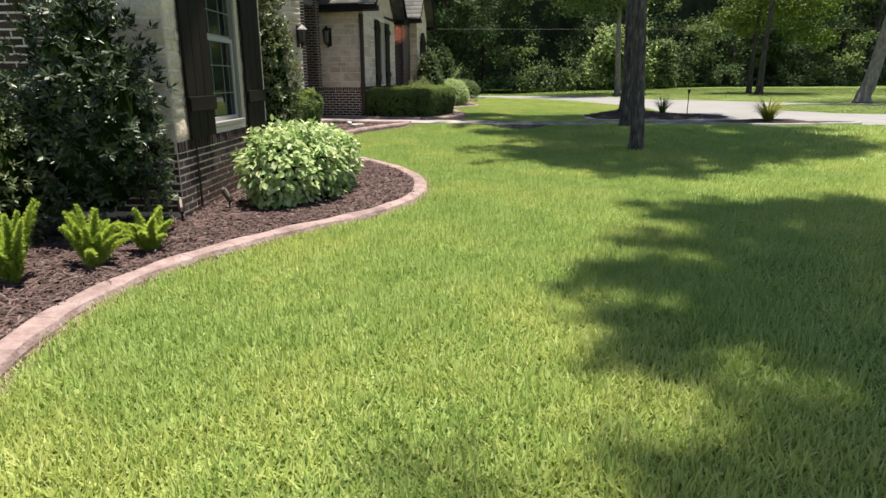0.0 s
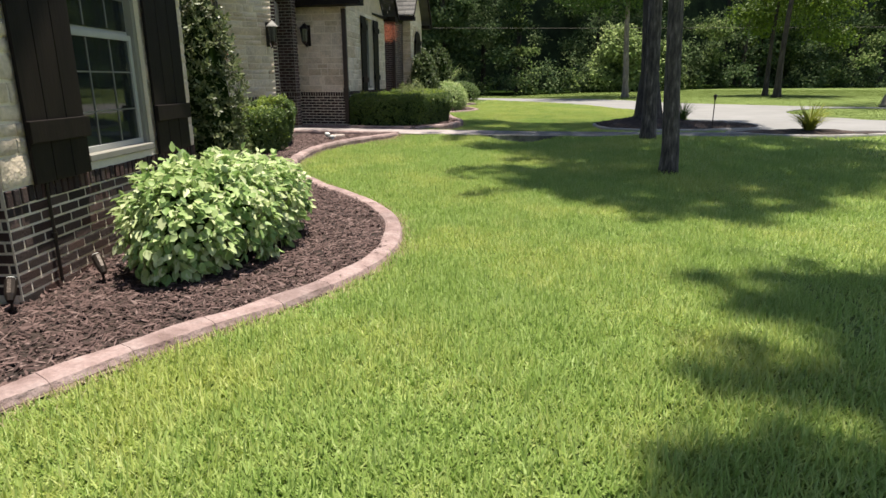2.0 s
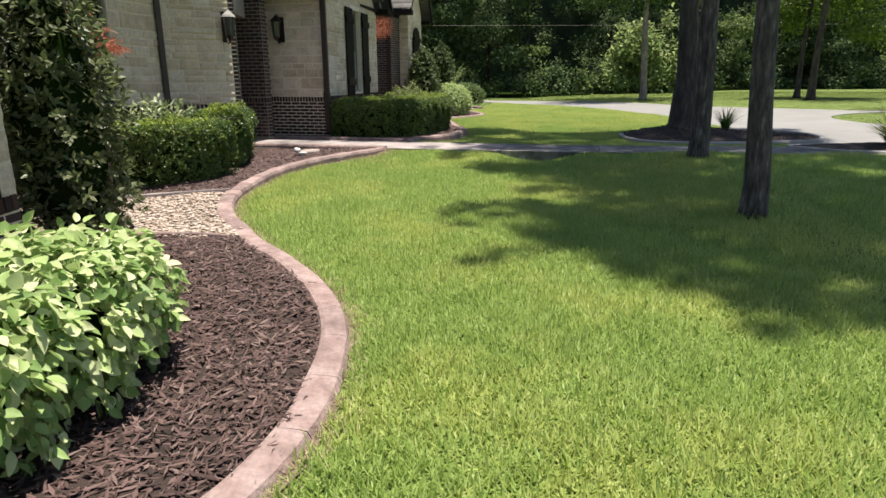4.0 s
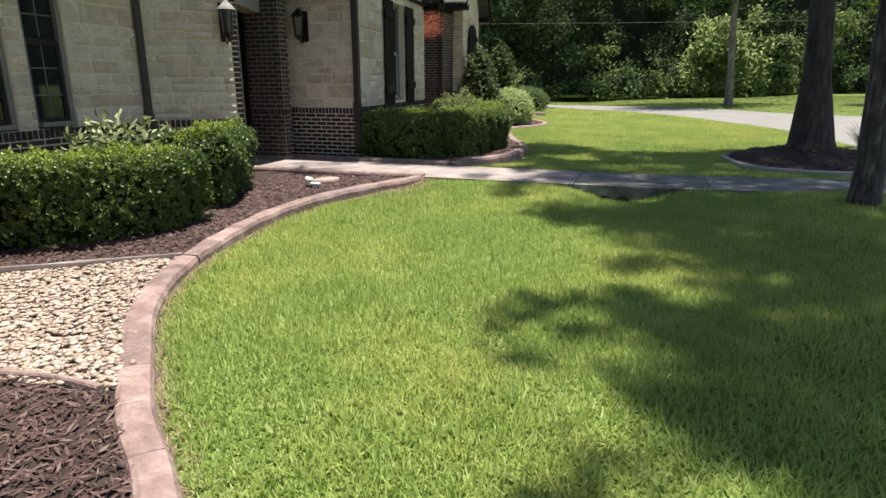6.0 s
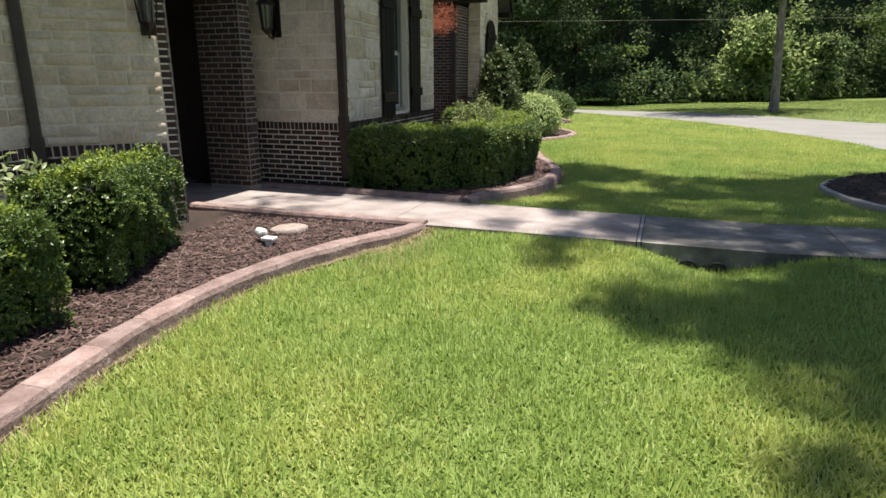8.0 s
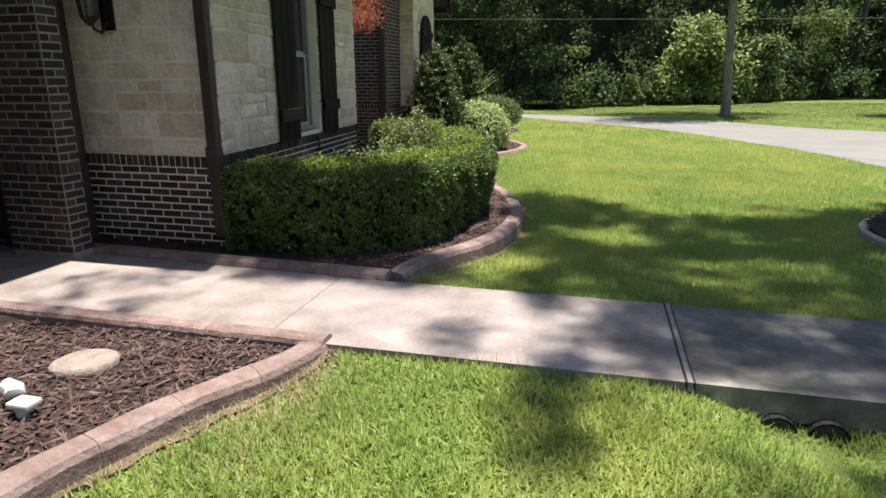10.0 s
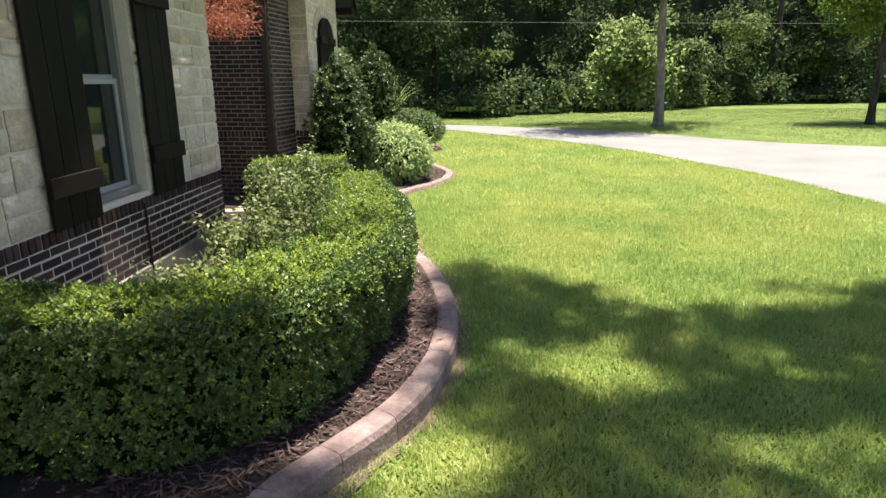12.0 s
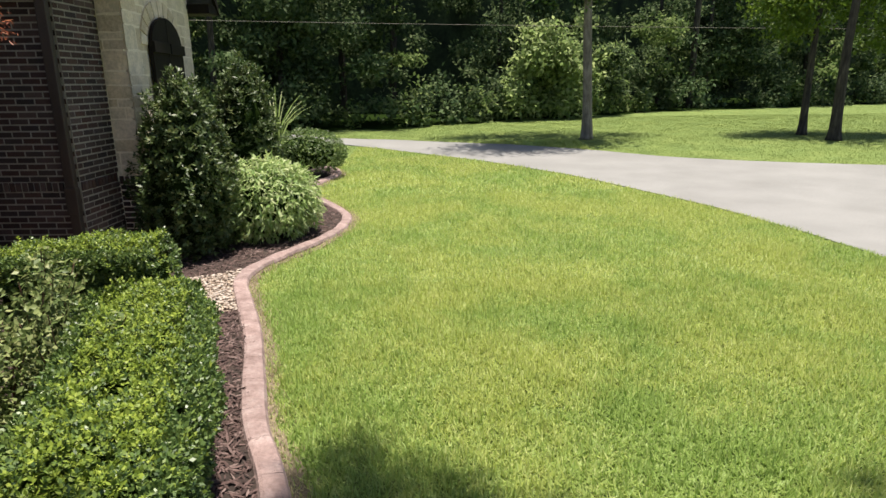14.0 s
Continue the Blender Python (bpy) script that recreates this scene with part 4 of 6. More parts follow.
def arched_shutter(wall, u0, u1, z0, z1):
    sh = new("arched_shutter")
    sh.parent, sh.matrix_basis = wall.ob, Matrix.Translation(((u0 + u1) / 2, -0.03, 0))
    sh["label"] = "dark wooden shutter with an arched head"
    w, rise = (u1 - u0) / 2, (u1 - u0) * 0.3
    spring = z1 - rise
    for side in (-1, 1):
        # two leaves that meet under the crown of the arch
        arc = [(side * w * math.cos(a), spring + rise * math.sin(a)) for a in np.linspace(0, math.pi / 2 - 0.012, 8)]
        bm = bmesh.new()
        f = bm.faces.new([bm.verts.new((x, 0, z)) for x, z in [(side * 0.008, z0), (side * w, z0)] + arc])
        r = bmesh.ops.extrude_face_region(bm, geom=[f])
        bmesh.ops.translate(bm, vec=(0, -0.045, 0), verts=[g for g in r["geom"] if isinstance(g, bmesh.types.BMVert)])
        leaf_panel = part("panel", bm, M["wood"], sh)
        for zb in (z0 + 0.12, spring - 0.08):
            bm = bmesh.new()
            x0, x1 = sorted((side * 0.02, side * (w + 0.012)))
            box(bm, x0, x1, -0.08, -0.046, zb, zb + 0.14, 0.006)
            part("batten", bm, M["wood"], leaf_panel)
    for k in range(11):
        # arch of cut stones round the head
        a0, a1 = math.pi * k / 11 + 0.02, math.pi * (k + 1) / 11 - 0.02
        ring = [(w * q * math.cos(a), spring + (rise + w * (q - 1)) * math.sin(a)) for q, a in ((1.02, a0), (1.34, a0), (1.34, (a0 + a1) / 2), (1.34, a1), (1.02, a1), (1.02, (a0 + a1) / 2))]
        bm = bmesh.new()
        f = bm.faces.new([bm.verts.new((x, 0.04, z)) for x, z in ring])
        r = bmesh.ops.extrude_face_region(bm, geom=[f])
        bmesh.ops.translate(bm, vec=(0, -0.034, 0), verts=[g for g in r["geom"] if isinstance(g, bmesh.types.BMVert)])
        part("arch_stone", bm, M["stone"], sh, "cut limestone of the arch")


arched_shutter(f_e, 0.72, 2.03, 1.3, 3.12)


def gable_roof(x_front, x_back, y0, y1, z_eave, rise, label, slant=0.0):
    """A roof with its ridge along x; courses of shingles, dark barge boards and soffit."""
    roof = new("roof")
    roof.parent = house
    roof["label"] = label
    ym = (y0 + y1) / 2
    for sgn, ya in ((1, y0), (-1, y1)):
        v, f = [], []
        n = 14
        for k in range(n):
            q0, q1 = k / n, (k + 1.12) / n
            za, zb = z_eave + rise * q0 + 0.035, z_eave + rise * min(q1, 1) + 0.012
            yy0, yy1 = ya + (ym - ya) * q0, ya + (ym - ya) * min(q1, 1)
            x = x_back
            while x < x_front:
                w = min(rng.uniform(0.22, 0.4), x_front - x)
                i = len(v)
                k0, k1 = slant * (yy0 - y0), slant * (yy1 - y0)
                v += [(x + 0.004 + k0, yy0, za), (x + w + k0, yy0, za), (x + w + k1, yy1, zb), (x + 0.004 + k1, yy1, zb), (x + 0.004 + k0, yy0, za - 0.03), (x + w + k0, yy0, za - 0.03)]
                f += [(i, i + 1, i + 2, i + 3), (i, i + 4, i + 5, i + 1)]
                x += w
        raw("shingles", v, f, M["shingle"], roof)
    t = 0.14
    for xa, xb in ((x_front - 0.04, x_front + 0.012), (x_back, x_back + 0.05)):
        bm = bmesh.new()
        prof = [(y0, z_eave), (ym, z_eave + rise), (y1, z_eave), (y1, z_eave - t), (ym, z_eave + rise - t * 1.3), (y0, z_eave - t)]
        fr, bk = [bm.verts.new((xb + slant * (y - y0), y, z)) for y, z in prof], [bm.verts.new((xa + slant * (y - y0), y, z)) for y, z in prof]
        bm.faces.new((fr[0], fr[1], fr[4], fr[5])), bm.faces.new((fr[1], fr[2], fr[3], fr[4]))
        bm.faces.new((bk[0], bk[5], bk[4], bk[1])), bm.faces.new((bk[1], bk[4], bk[3], bk[2]))
        for k in range(6):
            bm.faces.new((fr[k], bk[k], bk[(k + 1) % 6], fr[(k + 1) % 6]))
        part("barge_board", bm, M["wood"], roof)
    for ya, yb in ((y0 - 0.02, y0 + 0.42), (y1 - 0.42, y1 + 0.02)):
        bm = bmesh.new()
        box(bm, x_back, x_front - 0.045 + slant * (ya - y0), ya, yb, z_eave - 0.16, z_eave - 0.02)
        part("soffit", bm, M["wood"], roof)
    bm = bmesh.new()
    box(bm, x_back, x_front - 0.75, y0 + 0.42, y1 - 0.42, z_eave - 0.1, z_eave - 0.04)
    part("attic_floor", bm, M["wood"], roof)


def gable_wall(p0, p1, z, rise):
    bm = bmesh.new()
    a, b = Vector((*p0, z)), Vector((*p1, z))
    c = (a + b) / 2 + Vector((0, 0, rise))
    n = Vector((-0.2, 0, 0))
    f, k = [bm.verts.new(v) for v in (a, b, c)], [bm.verts.new(v + n) for v in (a, b, c)]
    bm.faces.new(f), bm.faces.new(k)
    for i in range(3):
        bm.faces.new((f[i], f[(i + 1) % 3], k[(i + 1) % 3], k[i]))
    part("gable", bm, M["stone"], house)


# the near wing's roof is unseen, its overhang set to shade the window wall
gable_roof(-3.2, -9.0, 4.7, 8.15, TOP + 0.15, 1.8, "grey shingled gable roof over the near wing", -0.19)
gable_roof(-5.5, -11.0, 16.9, 21.95, TOP + 0.15, 2.3, "grey shingled gable roof with dark barge boards", -0.098)
gable_roof(-6.12, -12.0, 24.25, 28.75, 3.48, 2.2, "grey shingled gable roof with dark barge boards", -0.09)
gable_wall(A_SE, A_NE, TOP, 1.3)
gable_wall(C_SE, C_NE, TOP, 1.9)
gable_wall((-6.6, 25.55), (-6.88, 28.36), 3.6, 1.4)
# unseen flat decks; the first reaches forward to keep the set-back wall shaded
bm = bmesh.new()
box(bm, -13, -7.05, 7.4, 14.6, TOP + 0.09, TOP + 0.25)
box(bm, -13, -7.2, 14.6, 16.8, TOP + 0.09, TOP + 0.25)
box(bm, -13, -9.0, 21.0, 25.0, TOP + 0.26, TOP + 0.4)
part("main_roof_deck", bm, M["shingle"], house)


# ---- foliage ----
def shrub(name, label, category, group, pts, nrm, mat, length, width, core=None, at=(0, 0, 0), spread=0.6, droop=0.0, out_bias=0.5, fold=0.25, leafname="leaves", sprig=None):
    ob = empty(name, label, category, group, at=at)
    if sprig:
        axes = nrm * 0.8 + rng.normal(size=pts.shape) * 0.4 + np.array([0, 0, 0.45])
        v, f = sprig_mesh(pts, axes, sprig[0], sprig[1], length, width, 1.25)
    else:
        v, f = (round_leaf_mesh if width > 0.04 else leaf_mesh)(pts, nrm, length, width, spread, droop, fold, out_bias)
    raw(leafname, v - np.array(at), f, mat, ob)
    # filler body whose dark colour stands for the shaded inside
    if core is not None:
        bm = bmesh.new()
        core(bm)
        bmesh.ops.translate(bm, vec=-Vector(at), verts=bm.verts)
        part("shade_core", bm, M["deep_shade"], ob)
    return ob


def hedge(label, line, width, z0, z1, count, group="clipped hedges", size=(0.03, 0.017)):
    """A clipped hedge along a line: flat sides, softly rounded top, leaves over a core coloured as inner shade."""
    line = spline(line, 0.08)
    s = np.concatenate([[0], np.cumsum(np.linalg.norm(np.diff(line, axis=0), axis=1))])
    L, H = s[-1], z1 - z0
    d = np.gradient(line, axis=0)
    d /= np.linalg.norm(d, axis=1, keepdims=True)
    per = 2 * H + width
    P, N = [], []
    n_end = int(count * 0.12)
    n = count - n_end
    a = rng.uniform(0, L, n)
    q = rng.uniform(0, per, n)
    r = 0.13
    off = np.where(q < H, -width / 2, np.where(q < H + width, q - H - width / 2, width / 2))
    zz = np.where(q < H, q, np.where(q < H + width, H, per - q))
    nx = np.where(q < H, -1.0, np.where(q < H + width, 0.0, 1.0))
    nz = np.where((q >= H) & (q < H + width), 1.0, 0.0)
    # round the shoulders
    ex, ez = np.clip(np.abs(off) - (width / 2 - r), 0, None), np.clip(zz - (H - r), 0, None)
    k = np.hypot(ex, ez)
    m = (ex > 0) & (ez > 0)
    sh = np.where(m, r / np.maximum(k, 1e-6), 1.0)
    off = np.where(m, np.sign(off) * (width / 2 - r + ex * sh), off)
    zz = np.where(m, H - r + ez * sh, zz)
    nx, nz = np.where(m, np.sign(off) * ex, nx), np.where(m, ez, nz)
    off = off * (0.64 + 0.36 * smooth(zz, 0.0, H * 0.85))
    px, py = np.interp(a, s, line[:, 0]), np.interp(a, s, line[:, 1])
    dx, dy = np.interp(a, s, d[:, 0]), np.interp(a, s, d[:, 1])
    lump = 0.075 * waves(px * 1.0 + off, py + zz, 4.6) + 0.04 * waves(px + zz, py - off, 15.0) - np.abs(rng.normal(0, 0.035, n))
    lump += np.where((nz > 0.5) & (rng.random(n) < 0.12), rng.uniform(0.0, 0.07, n), 0)
    X, Y, Z = px + dy * off + dy * nx * lump, py - dx * off - dx * nx * lump, z0 + zz + nz * lump
    P.append(np.stack([X, Y, Z], -1))
    N.append(np.stack([dy * nx, -dx * nx, nz], -1))
    for e, sg in ((0, -1), (-1, 1)):
        c = n_end // 2
        off, zz = rng.uniform(-width / 2, width / 2, c), rng.uniform(0, H, c)
        bulge = 0.1 * (1 - (off / (width / 2)) ** 2) - np.abs(rng.normal(0, 0.02, c)) - 0.1 * smooth(zz, H - 0.12, H)
        P.append(np.stack([line[e, 0] + d[e, 1] * off + d[e, 0] * sg * bulge, line[e, 1] - d[e, 0] * off + d[e, 1] * sg * bulge, z0 + zz], -1))
        N.append(np.tile([d[e, 0] * sg, d[e, 1] * sg, 0.1], (c, 1)))

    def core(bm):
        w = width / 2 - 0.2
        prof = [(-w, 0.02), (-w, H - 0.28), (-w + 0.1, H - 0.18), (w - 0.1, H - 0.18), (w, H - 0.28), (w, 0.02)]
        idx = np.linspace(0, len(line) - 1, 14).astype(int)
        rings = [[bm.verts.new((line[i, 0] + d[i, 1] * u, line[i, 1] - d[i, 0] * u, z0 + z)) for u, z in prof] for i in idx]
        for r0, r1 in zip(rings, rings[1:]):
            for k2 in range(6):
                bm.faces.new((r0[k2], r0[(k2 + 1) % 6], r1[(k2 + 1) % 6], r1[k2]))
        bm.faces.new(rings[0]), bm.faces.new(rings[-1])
    P, N = np.vstack(P), np.vstack(N)
    # open pockets between the shoots, most of them low on the sides
    gap = waves(P[:, 0] + P[:, 2] * 0.7, P[:, 1] - P[:, 2] * 0.5, 13.0, 2.0) + 0.5 * waves(P[:, 0] - P[:, 2], P[:, 1] + P[:, 2], 29.0, 1.0)
    keep = gap > -0.75 + 0.4 * (1 - np.clip((P[:, 2] - z0) / H, 0, 1)) - 0.5 * (N[:, 2] > 0.5)
    P, N = P[keep], N[keep]
    # fresh shoots since the last clipping, most of them on top; lighter to paint the sunlit top
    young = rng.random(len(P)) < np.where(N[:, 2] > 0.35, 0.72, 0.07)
    at = (line[0, 0], line[0, 1], z0)
    ob = shrub("hedge", label, "hedge", group, P[~young], N[~young], M["hedge"], size[0], size[1], core, at, sprig=(7, 0.035))
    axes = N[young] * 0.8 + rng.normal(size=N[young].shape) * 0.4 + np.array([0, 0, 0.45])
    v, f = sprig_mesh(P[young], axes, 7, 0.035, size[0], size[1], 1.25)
    raw("sunlit_new_growth", v - np.array(at), f, M["hedge_young"], ob)["label"] = "fresh yellow-green shoots, lightened like a sunlit top"
    return ob


def blob_points(center, radii, n, shell=0.35, lumps=0.12, low=-0.6, taper=0.0):
    """Points in the outer shell of a lumpy rounded body; taper narrows it upwards."""
    d = unit(rng.normal(size=(int(n * 1.6), 3)))
    d = d[d[:, 2] > low][:n]
    r = 1 - shell * rng.random(len(d)) ** 1.8
    r *= 1 + lumps * waves(d[:, 0] * 3 + center[0], d[:, 1] * 3 + d[:, 2] * 2, 2.3, center[1])
    p = d * r[:, None] * np.array(radii)
    if taper:
        s = 1 - taper * np.clip(p[:, 2] / radii[2] * 0.5 + 0.5, 0, 1)
        p[:, :2] *= s[:, None]
    return p + np.array(center), d


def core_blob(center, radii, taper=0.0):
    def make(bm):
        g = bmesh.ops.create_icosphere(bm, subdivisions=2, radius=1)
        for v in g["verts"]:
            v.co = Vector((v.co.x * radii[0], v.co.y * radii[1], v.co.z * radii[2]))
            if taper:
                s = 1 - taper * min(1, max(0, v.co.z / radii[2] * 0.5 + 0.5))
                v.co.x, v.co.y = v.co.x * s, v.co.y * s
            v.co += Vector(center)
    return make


def round_shrub(name, label, center, radii, n, mat, length, width, category="shrub", group="", taper=0.0, spread=0.6, droop=0.0, lumps=0.12, core=0.72, shell=0.4, low=-0.75, sprig=None):
    z0 = center[2] - radii[2] * 0.95
    p, d = blob_points(center, radii, n, shell, lumps, low, taper)
    return shrub(name, label, category, group, p, d, mat, length, width, core_blob(center, [r * core for r in radii], taper), (center[0], center[1], z0), spread, droop, sprig=sprig)


# south bed
def hydrangea():
    pts, nr = [], []
    lump = [(-2.98, 5.85, 0.28, 0.36, 0.4), (-2.88, 6.25, 0.3, 0.38, 0.42), (-2.9, 6.7, 0.3, 0.38, 0.4), (-3.0, 7.1, 0.28, 0.36, 0.37), (-3.15, 6.1, 0.33, 0.36, 0.4), (-3.2, 6.75, 0.33, 0.36, 0.38)]
    for x, y, z, r, h in lump:
        p, d = blob_points((x, y, z), (r, r, h), 1800, 0.4, 0.28, -0.75)
        pts.append(p), nr.append(d)
    pts, nr = np.vstack(pts), np.vstack(nr)
    keep = np.ones(len(pts), bool)
    for x, y, z, r, h in lump:
        keep &= (((pts - np.array([x, y, z])) / np.array([r, r, h])) ** 2).sum(1) > 0.42
    pts, nr = pts[keep], nr[keep]

    def core(bm):
        for x, y, z, r, h in lump:
            core_blob((x, y, z), (r * 0.62, r * 0.62, h * 0.62))(bm)
    shrub("broadleaf_shrub", "low shrub with large pale green leaves in the mulch", "shrub", "", pts, nr, M["hydrangea"], 0.074, 0.052, core, (-3.05, 6.5, -0.05), 0.4, 0.5, 0.6, 0.25)


hydrangea()
round_shrub("evergreen_shrub", "tall dark glossy evergreen shrub against the wall", (-3.92, 4.42, 0.95), (0.66, 0.55, 1.15), 1000, M["gloss"], 0.08, 0.026, group="evergreen shrubs", lumps=0.3, shell=0.5, taper=0.25, sprig=(10, 0.035))
round_shrub("evergreen_shrub", "lower glossy evergreen shrub with reddish tips", (-4.6, 4.0, 0.5), (0.56, 0.56, 0.68), 850, M["olive"], 0.06, 0.022, group="evergreen shrubs", lumps=0.25, shell=0.5, sprig=(8, 0.04))
round_shrub("camellia", "tall narrow glossy evergreen shrub at the corner", (-4.45, 8.55, 1.1), (0.48, 0.5, 1.42), 1300, M["olive"], 0.07, 0.032, group="evergreen shrubs", taper=0.35, lumps=0.3, shell=0.5, sprig=(7, 0.05))


def foxtail(x, y, n, size):
    ob = empty("foxtail_fern", "bright green foxtail fern with plume-like fronds", "fern", "foxtail ferns", at=(x, y, float(bed_top(x, y))))
    for k in range(n):
        a, tilt = rng.uniform(0, math.tau), rng.uniform(0.1, 0.78)
        L = size * rng.uniform(0.75, 1.15)
        c = 1500
        s = rng.uniform(0, 1, c) ** 0.9
        out = L * math.sin(tilt) * s ** 1.25
        ax = np.stack([np.cos(a) * out, np.sin(a) * out, L * (math.cos(tilt) * s - 0.3 * tilt * s ** 2.5)], -1)
        d = rng.normal(size=(c, 3))
        d[:, 2] = d[:, 2] * 0.6 + 0.5
        d = unit(d + np.array([math.cos(a), math.sin(a), 0]) * math.sin(tilt) * 0.5)
        rad = 0.016 + 0.038 * np.clip(s * 7, 0, 1) * np.clip((1 - s) * 1.6, 0.05, 1) ** 0.7
        v, f = leaf_mesh(ax, d, 0.026, 0.0035, 0.16, 0, 0.1, 1.0)
        v = v.reshape(-1, 4, 3)
        v = (ax[:, None] + (v - ax[:, None]) * (rad / 0.026)[:, None, None]).reshape(-1, 3)
        fr = raw("frond", v, f, M["fern"], ob)
        bm = bmesh.new()
        q = np.linspace(0.04, 1, 8)
        o2 = L * math.sin(tilt) * q ** 1.25
        tube(bm, [(math.cos(a) * o, math.sin(a) * o, L * (math.cos(tilt) * u - 0.3 * tilt * u ** 2.5)) for o, u in zip(o2, q)], [0.007] + [0.006] * 5 + [0.004, 0.002], 6)
        part("stalk", bm, M["fern"], fr)


for x, y, n, s in ((-3.55, 3.15, 20, 0.58), (-3.66, 2.75, 17, 0.52), (-3.27, 3.52, 26, 0.42), (-3.2, 4.02, 18, 0.37), (-3.12, 2.5, 10, 0.36)):
    foxtail(x, y, n, s)

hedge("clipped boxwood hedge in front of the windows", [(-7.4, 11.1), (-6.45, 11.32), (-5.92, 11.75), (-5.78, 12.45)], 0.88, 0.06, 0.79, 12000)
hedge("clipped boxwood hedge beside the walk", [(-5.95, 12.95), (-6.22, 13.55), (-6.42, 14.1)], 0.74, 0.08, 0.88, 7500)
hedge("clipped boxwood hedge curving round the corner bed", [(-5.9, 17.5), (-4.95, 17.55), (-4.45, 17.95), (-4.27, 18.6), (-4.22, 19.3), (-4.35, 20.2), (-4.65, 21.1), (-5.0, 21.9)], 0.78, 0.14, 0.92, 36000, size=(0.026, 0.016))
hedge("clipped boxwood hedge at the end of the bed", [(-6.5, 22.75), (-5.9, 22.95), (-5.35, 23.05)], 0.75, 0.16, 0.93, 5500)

# roses inside the corner bed
def rose_bush(x, y, spread_r, height, canes, leaves):
    z = float(bed_top(x, y))
    ob = empty("rose_bush", "loose rose bush with yellow-green leaves and bare reddish canes", "shrub", "rose bushes", at=(x, y, z))
    P, N = [], []
    bm = bmesh.new()
    for k in range(canes):
        a, q = rng.uniform(0, math.tau), rng.uniform(0.15, 1.0)
        h = height * rng.uniform(0.6, 1.15)
        tip = np.array([math.cos(a) * spread_r * q, math.sin(a) * spread_r * q, h])
        mid = tip * np.array([0.35, 0.35, 0.55])
        tube(bm, [(0.04 * math.cos(a), 0.04 * math.sin(a), -0.02), tuple(mid), tuple(tip)], [0.008, 0.006, 0.003], 5)
        s = rng.uniform(0.25, 0.97, leaves)
        c = np.where(s[:, None] < 0.5, mid * (s[:, None] / 0.5), mid + (tip - mid) * ((s[:, None] - 0.5) / 0.5))
        d = unit(rng.normal(size=(leaves, 3)) + np.array([0, 0, 0.4]))
        P.append(c + d * rng.uniform(0.02, 0.13, leaves)[:, None]), N.append(d)
    part("cane", bm, M["cane"], ob)
    v, f = leaf_mesh(np.vstack(P), np.vstack(N), 0.046, 0.028, 0.6, 0.1, 0.2, 0.5)
    raw("leaves", v, f, M["rose"], ob)


for x, y, r, h, c, n in ((-5.0, 19.3, 0.42, 0.75, 12, 190), (-5.15, 20.4, 0.48, 0.95, 15, 190), (-5.2, 18.6, 0.38, 0.6, 10, 180), (-5.4, 21.4, 0.46, 1.05, 15, 170), (-5.55, 20.0, 0.34, 0.6, 9, 170), (-5.0, 21.0, 0.36, 0.85, 11, 190), (-4.95, 19.9, 0.34, 0.65, 9, 180), (-5.55, 19.1, 0.3, 0.45, 7, 150), (-5.3, 20.8, 0.4, 0.9, 13, 190), (-5.45, 20.4, 0.36, 0.7, 10, 180), (-5.35, 19.7, 0.36, 0.65, 10, 180)):
    rose_bush(x, y, r, h, c, n)
round_shrub("cone_shrub", "dark conical evergreen shrub beside the brick wall", (-6.15, 25.75, 1.12), (0.72, 0.72, 1.18), 2600, M["cone"], 0.07, 0.034, sprig=(7, 0.05), group="evergreen shrubs", taper=0.42, lumps=0.22, shell=0.42, core=0.8, low=-0.97)
round_shrub("cone_shrub", "dark rounded evergreen shrub with reddish tips", (-6.05, 28.1, 1.28), (0.66, 0.66, 1.28), 1500, M["cone"], 0.075, 0.036, sprig=(7, 0.05), group="evergreen shrubs", taper=0.35, lumps=0.22, shell=0.42, core=0.8, low=-0.97)
round_shrub("variegated_shrub", "arching variegated pale green shrub by the curb", (-5.4, 26.7, 0.6), (0.74, 0.82, 0.6), 6000, M["varieg"], 0.12, 0.034, spread=0.5, droop=0.5, lumps=0.12)
round_shrub("clipped_ball", "clipped round dark green shrub", (-5.98, 32.4, 0.66), (0.92, 0.84, 0.54), 2000, M["hedge"], 0.04, 0.024, lumps=0.05, shell=0.2, sprig=(7, 0.04))


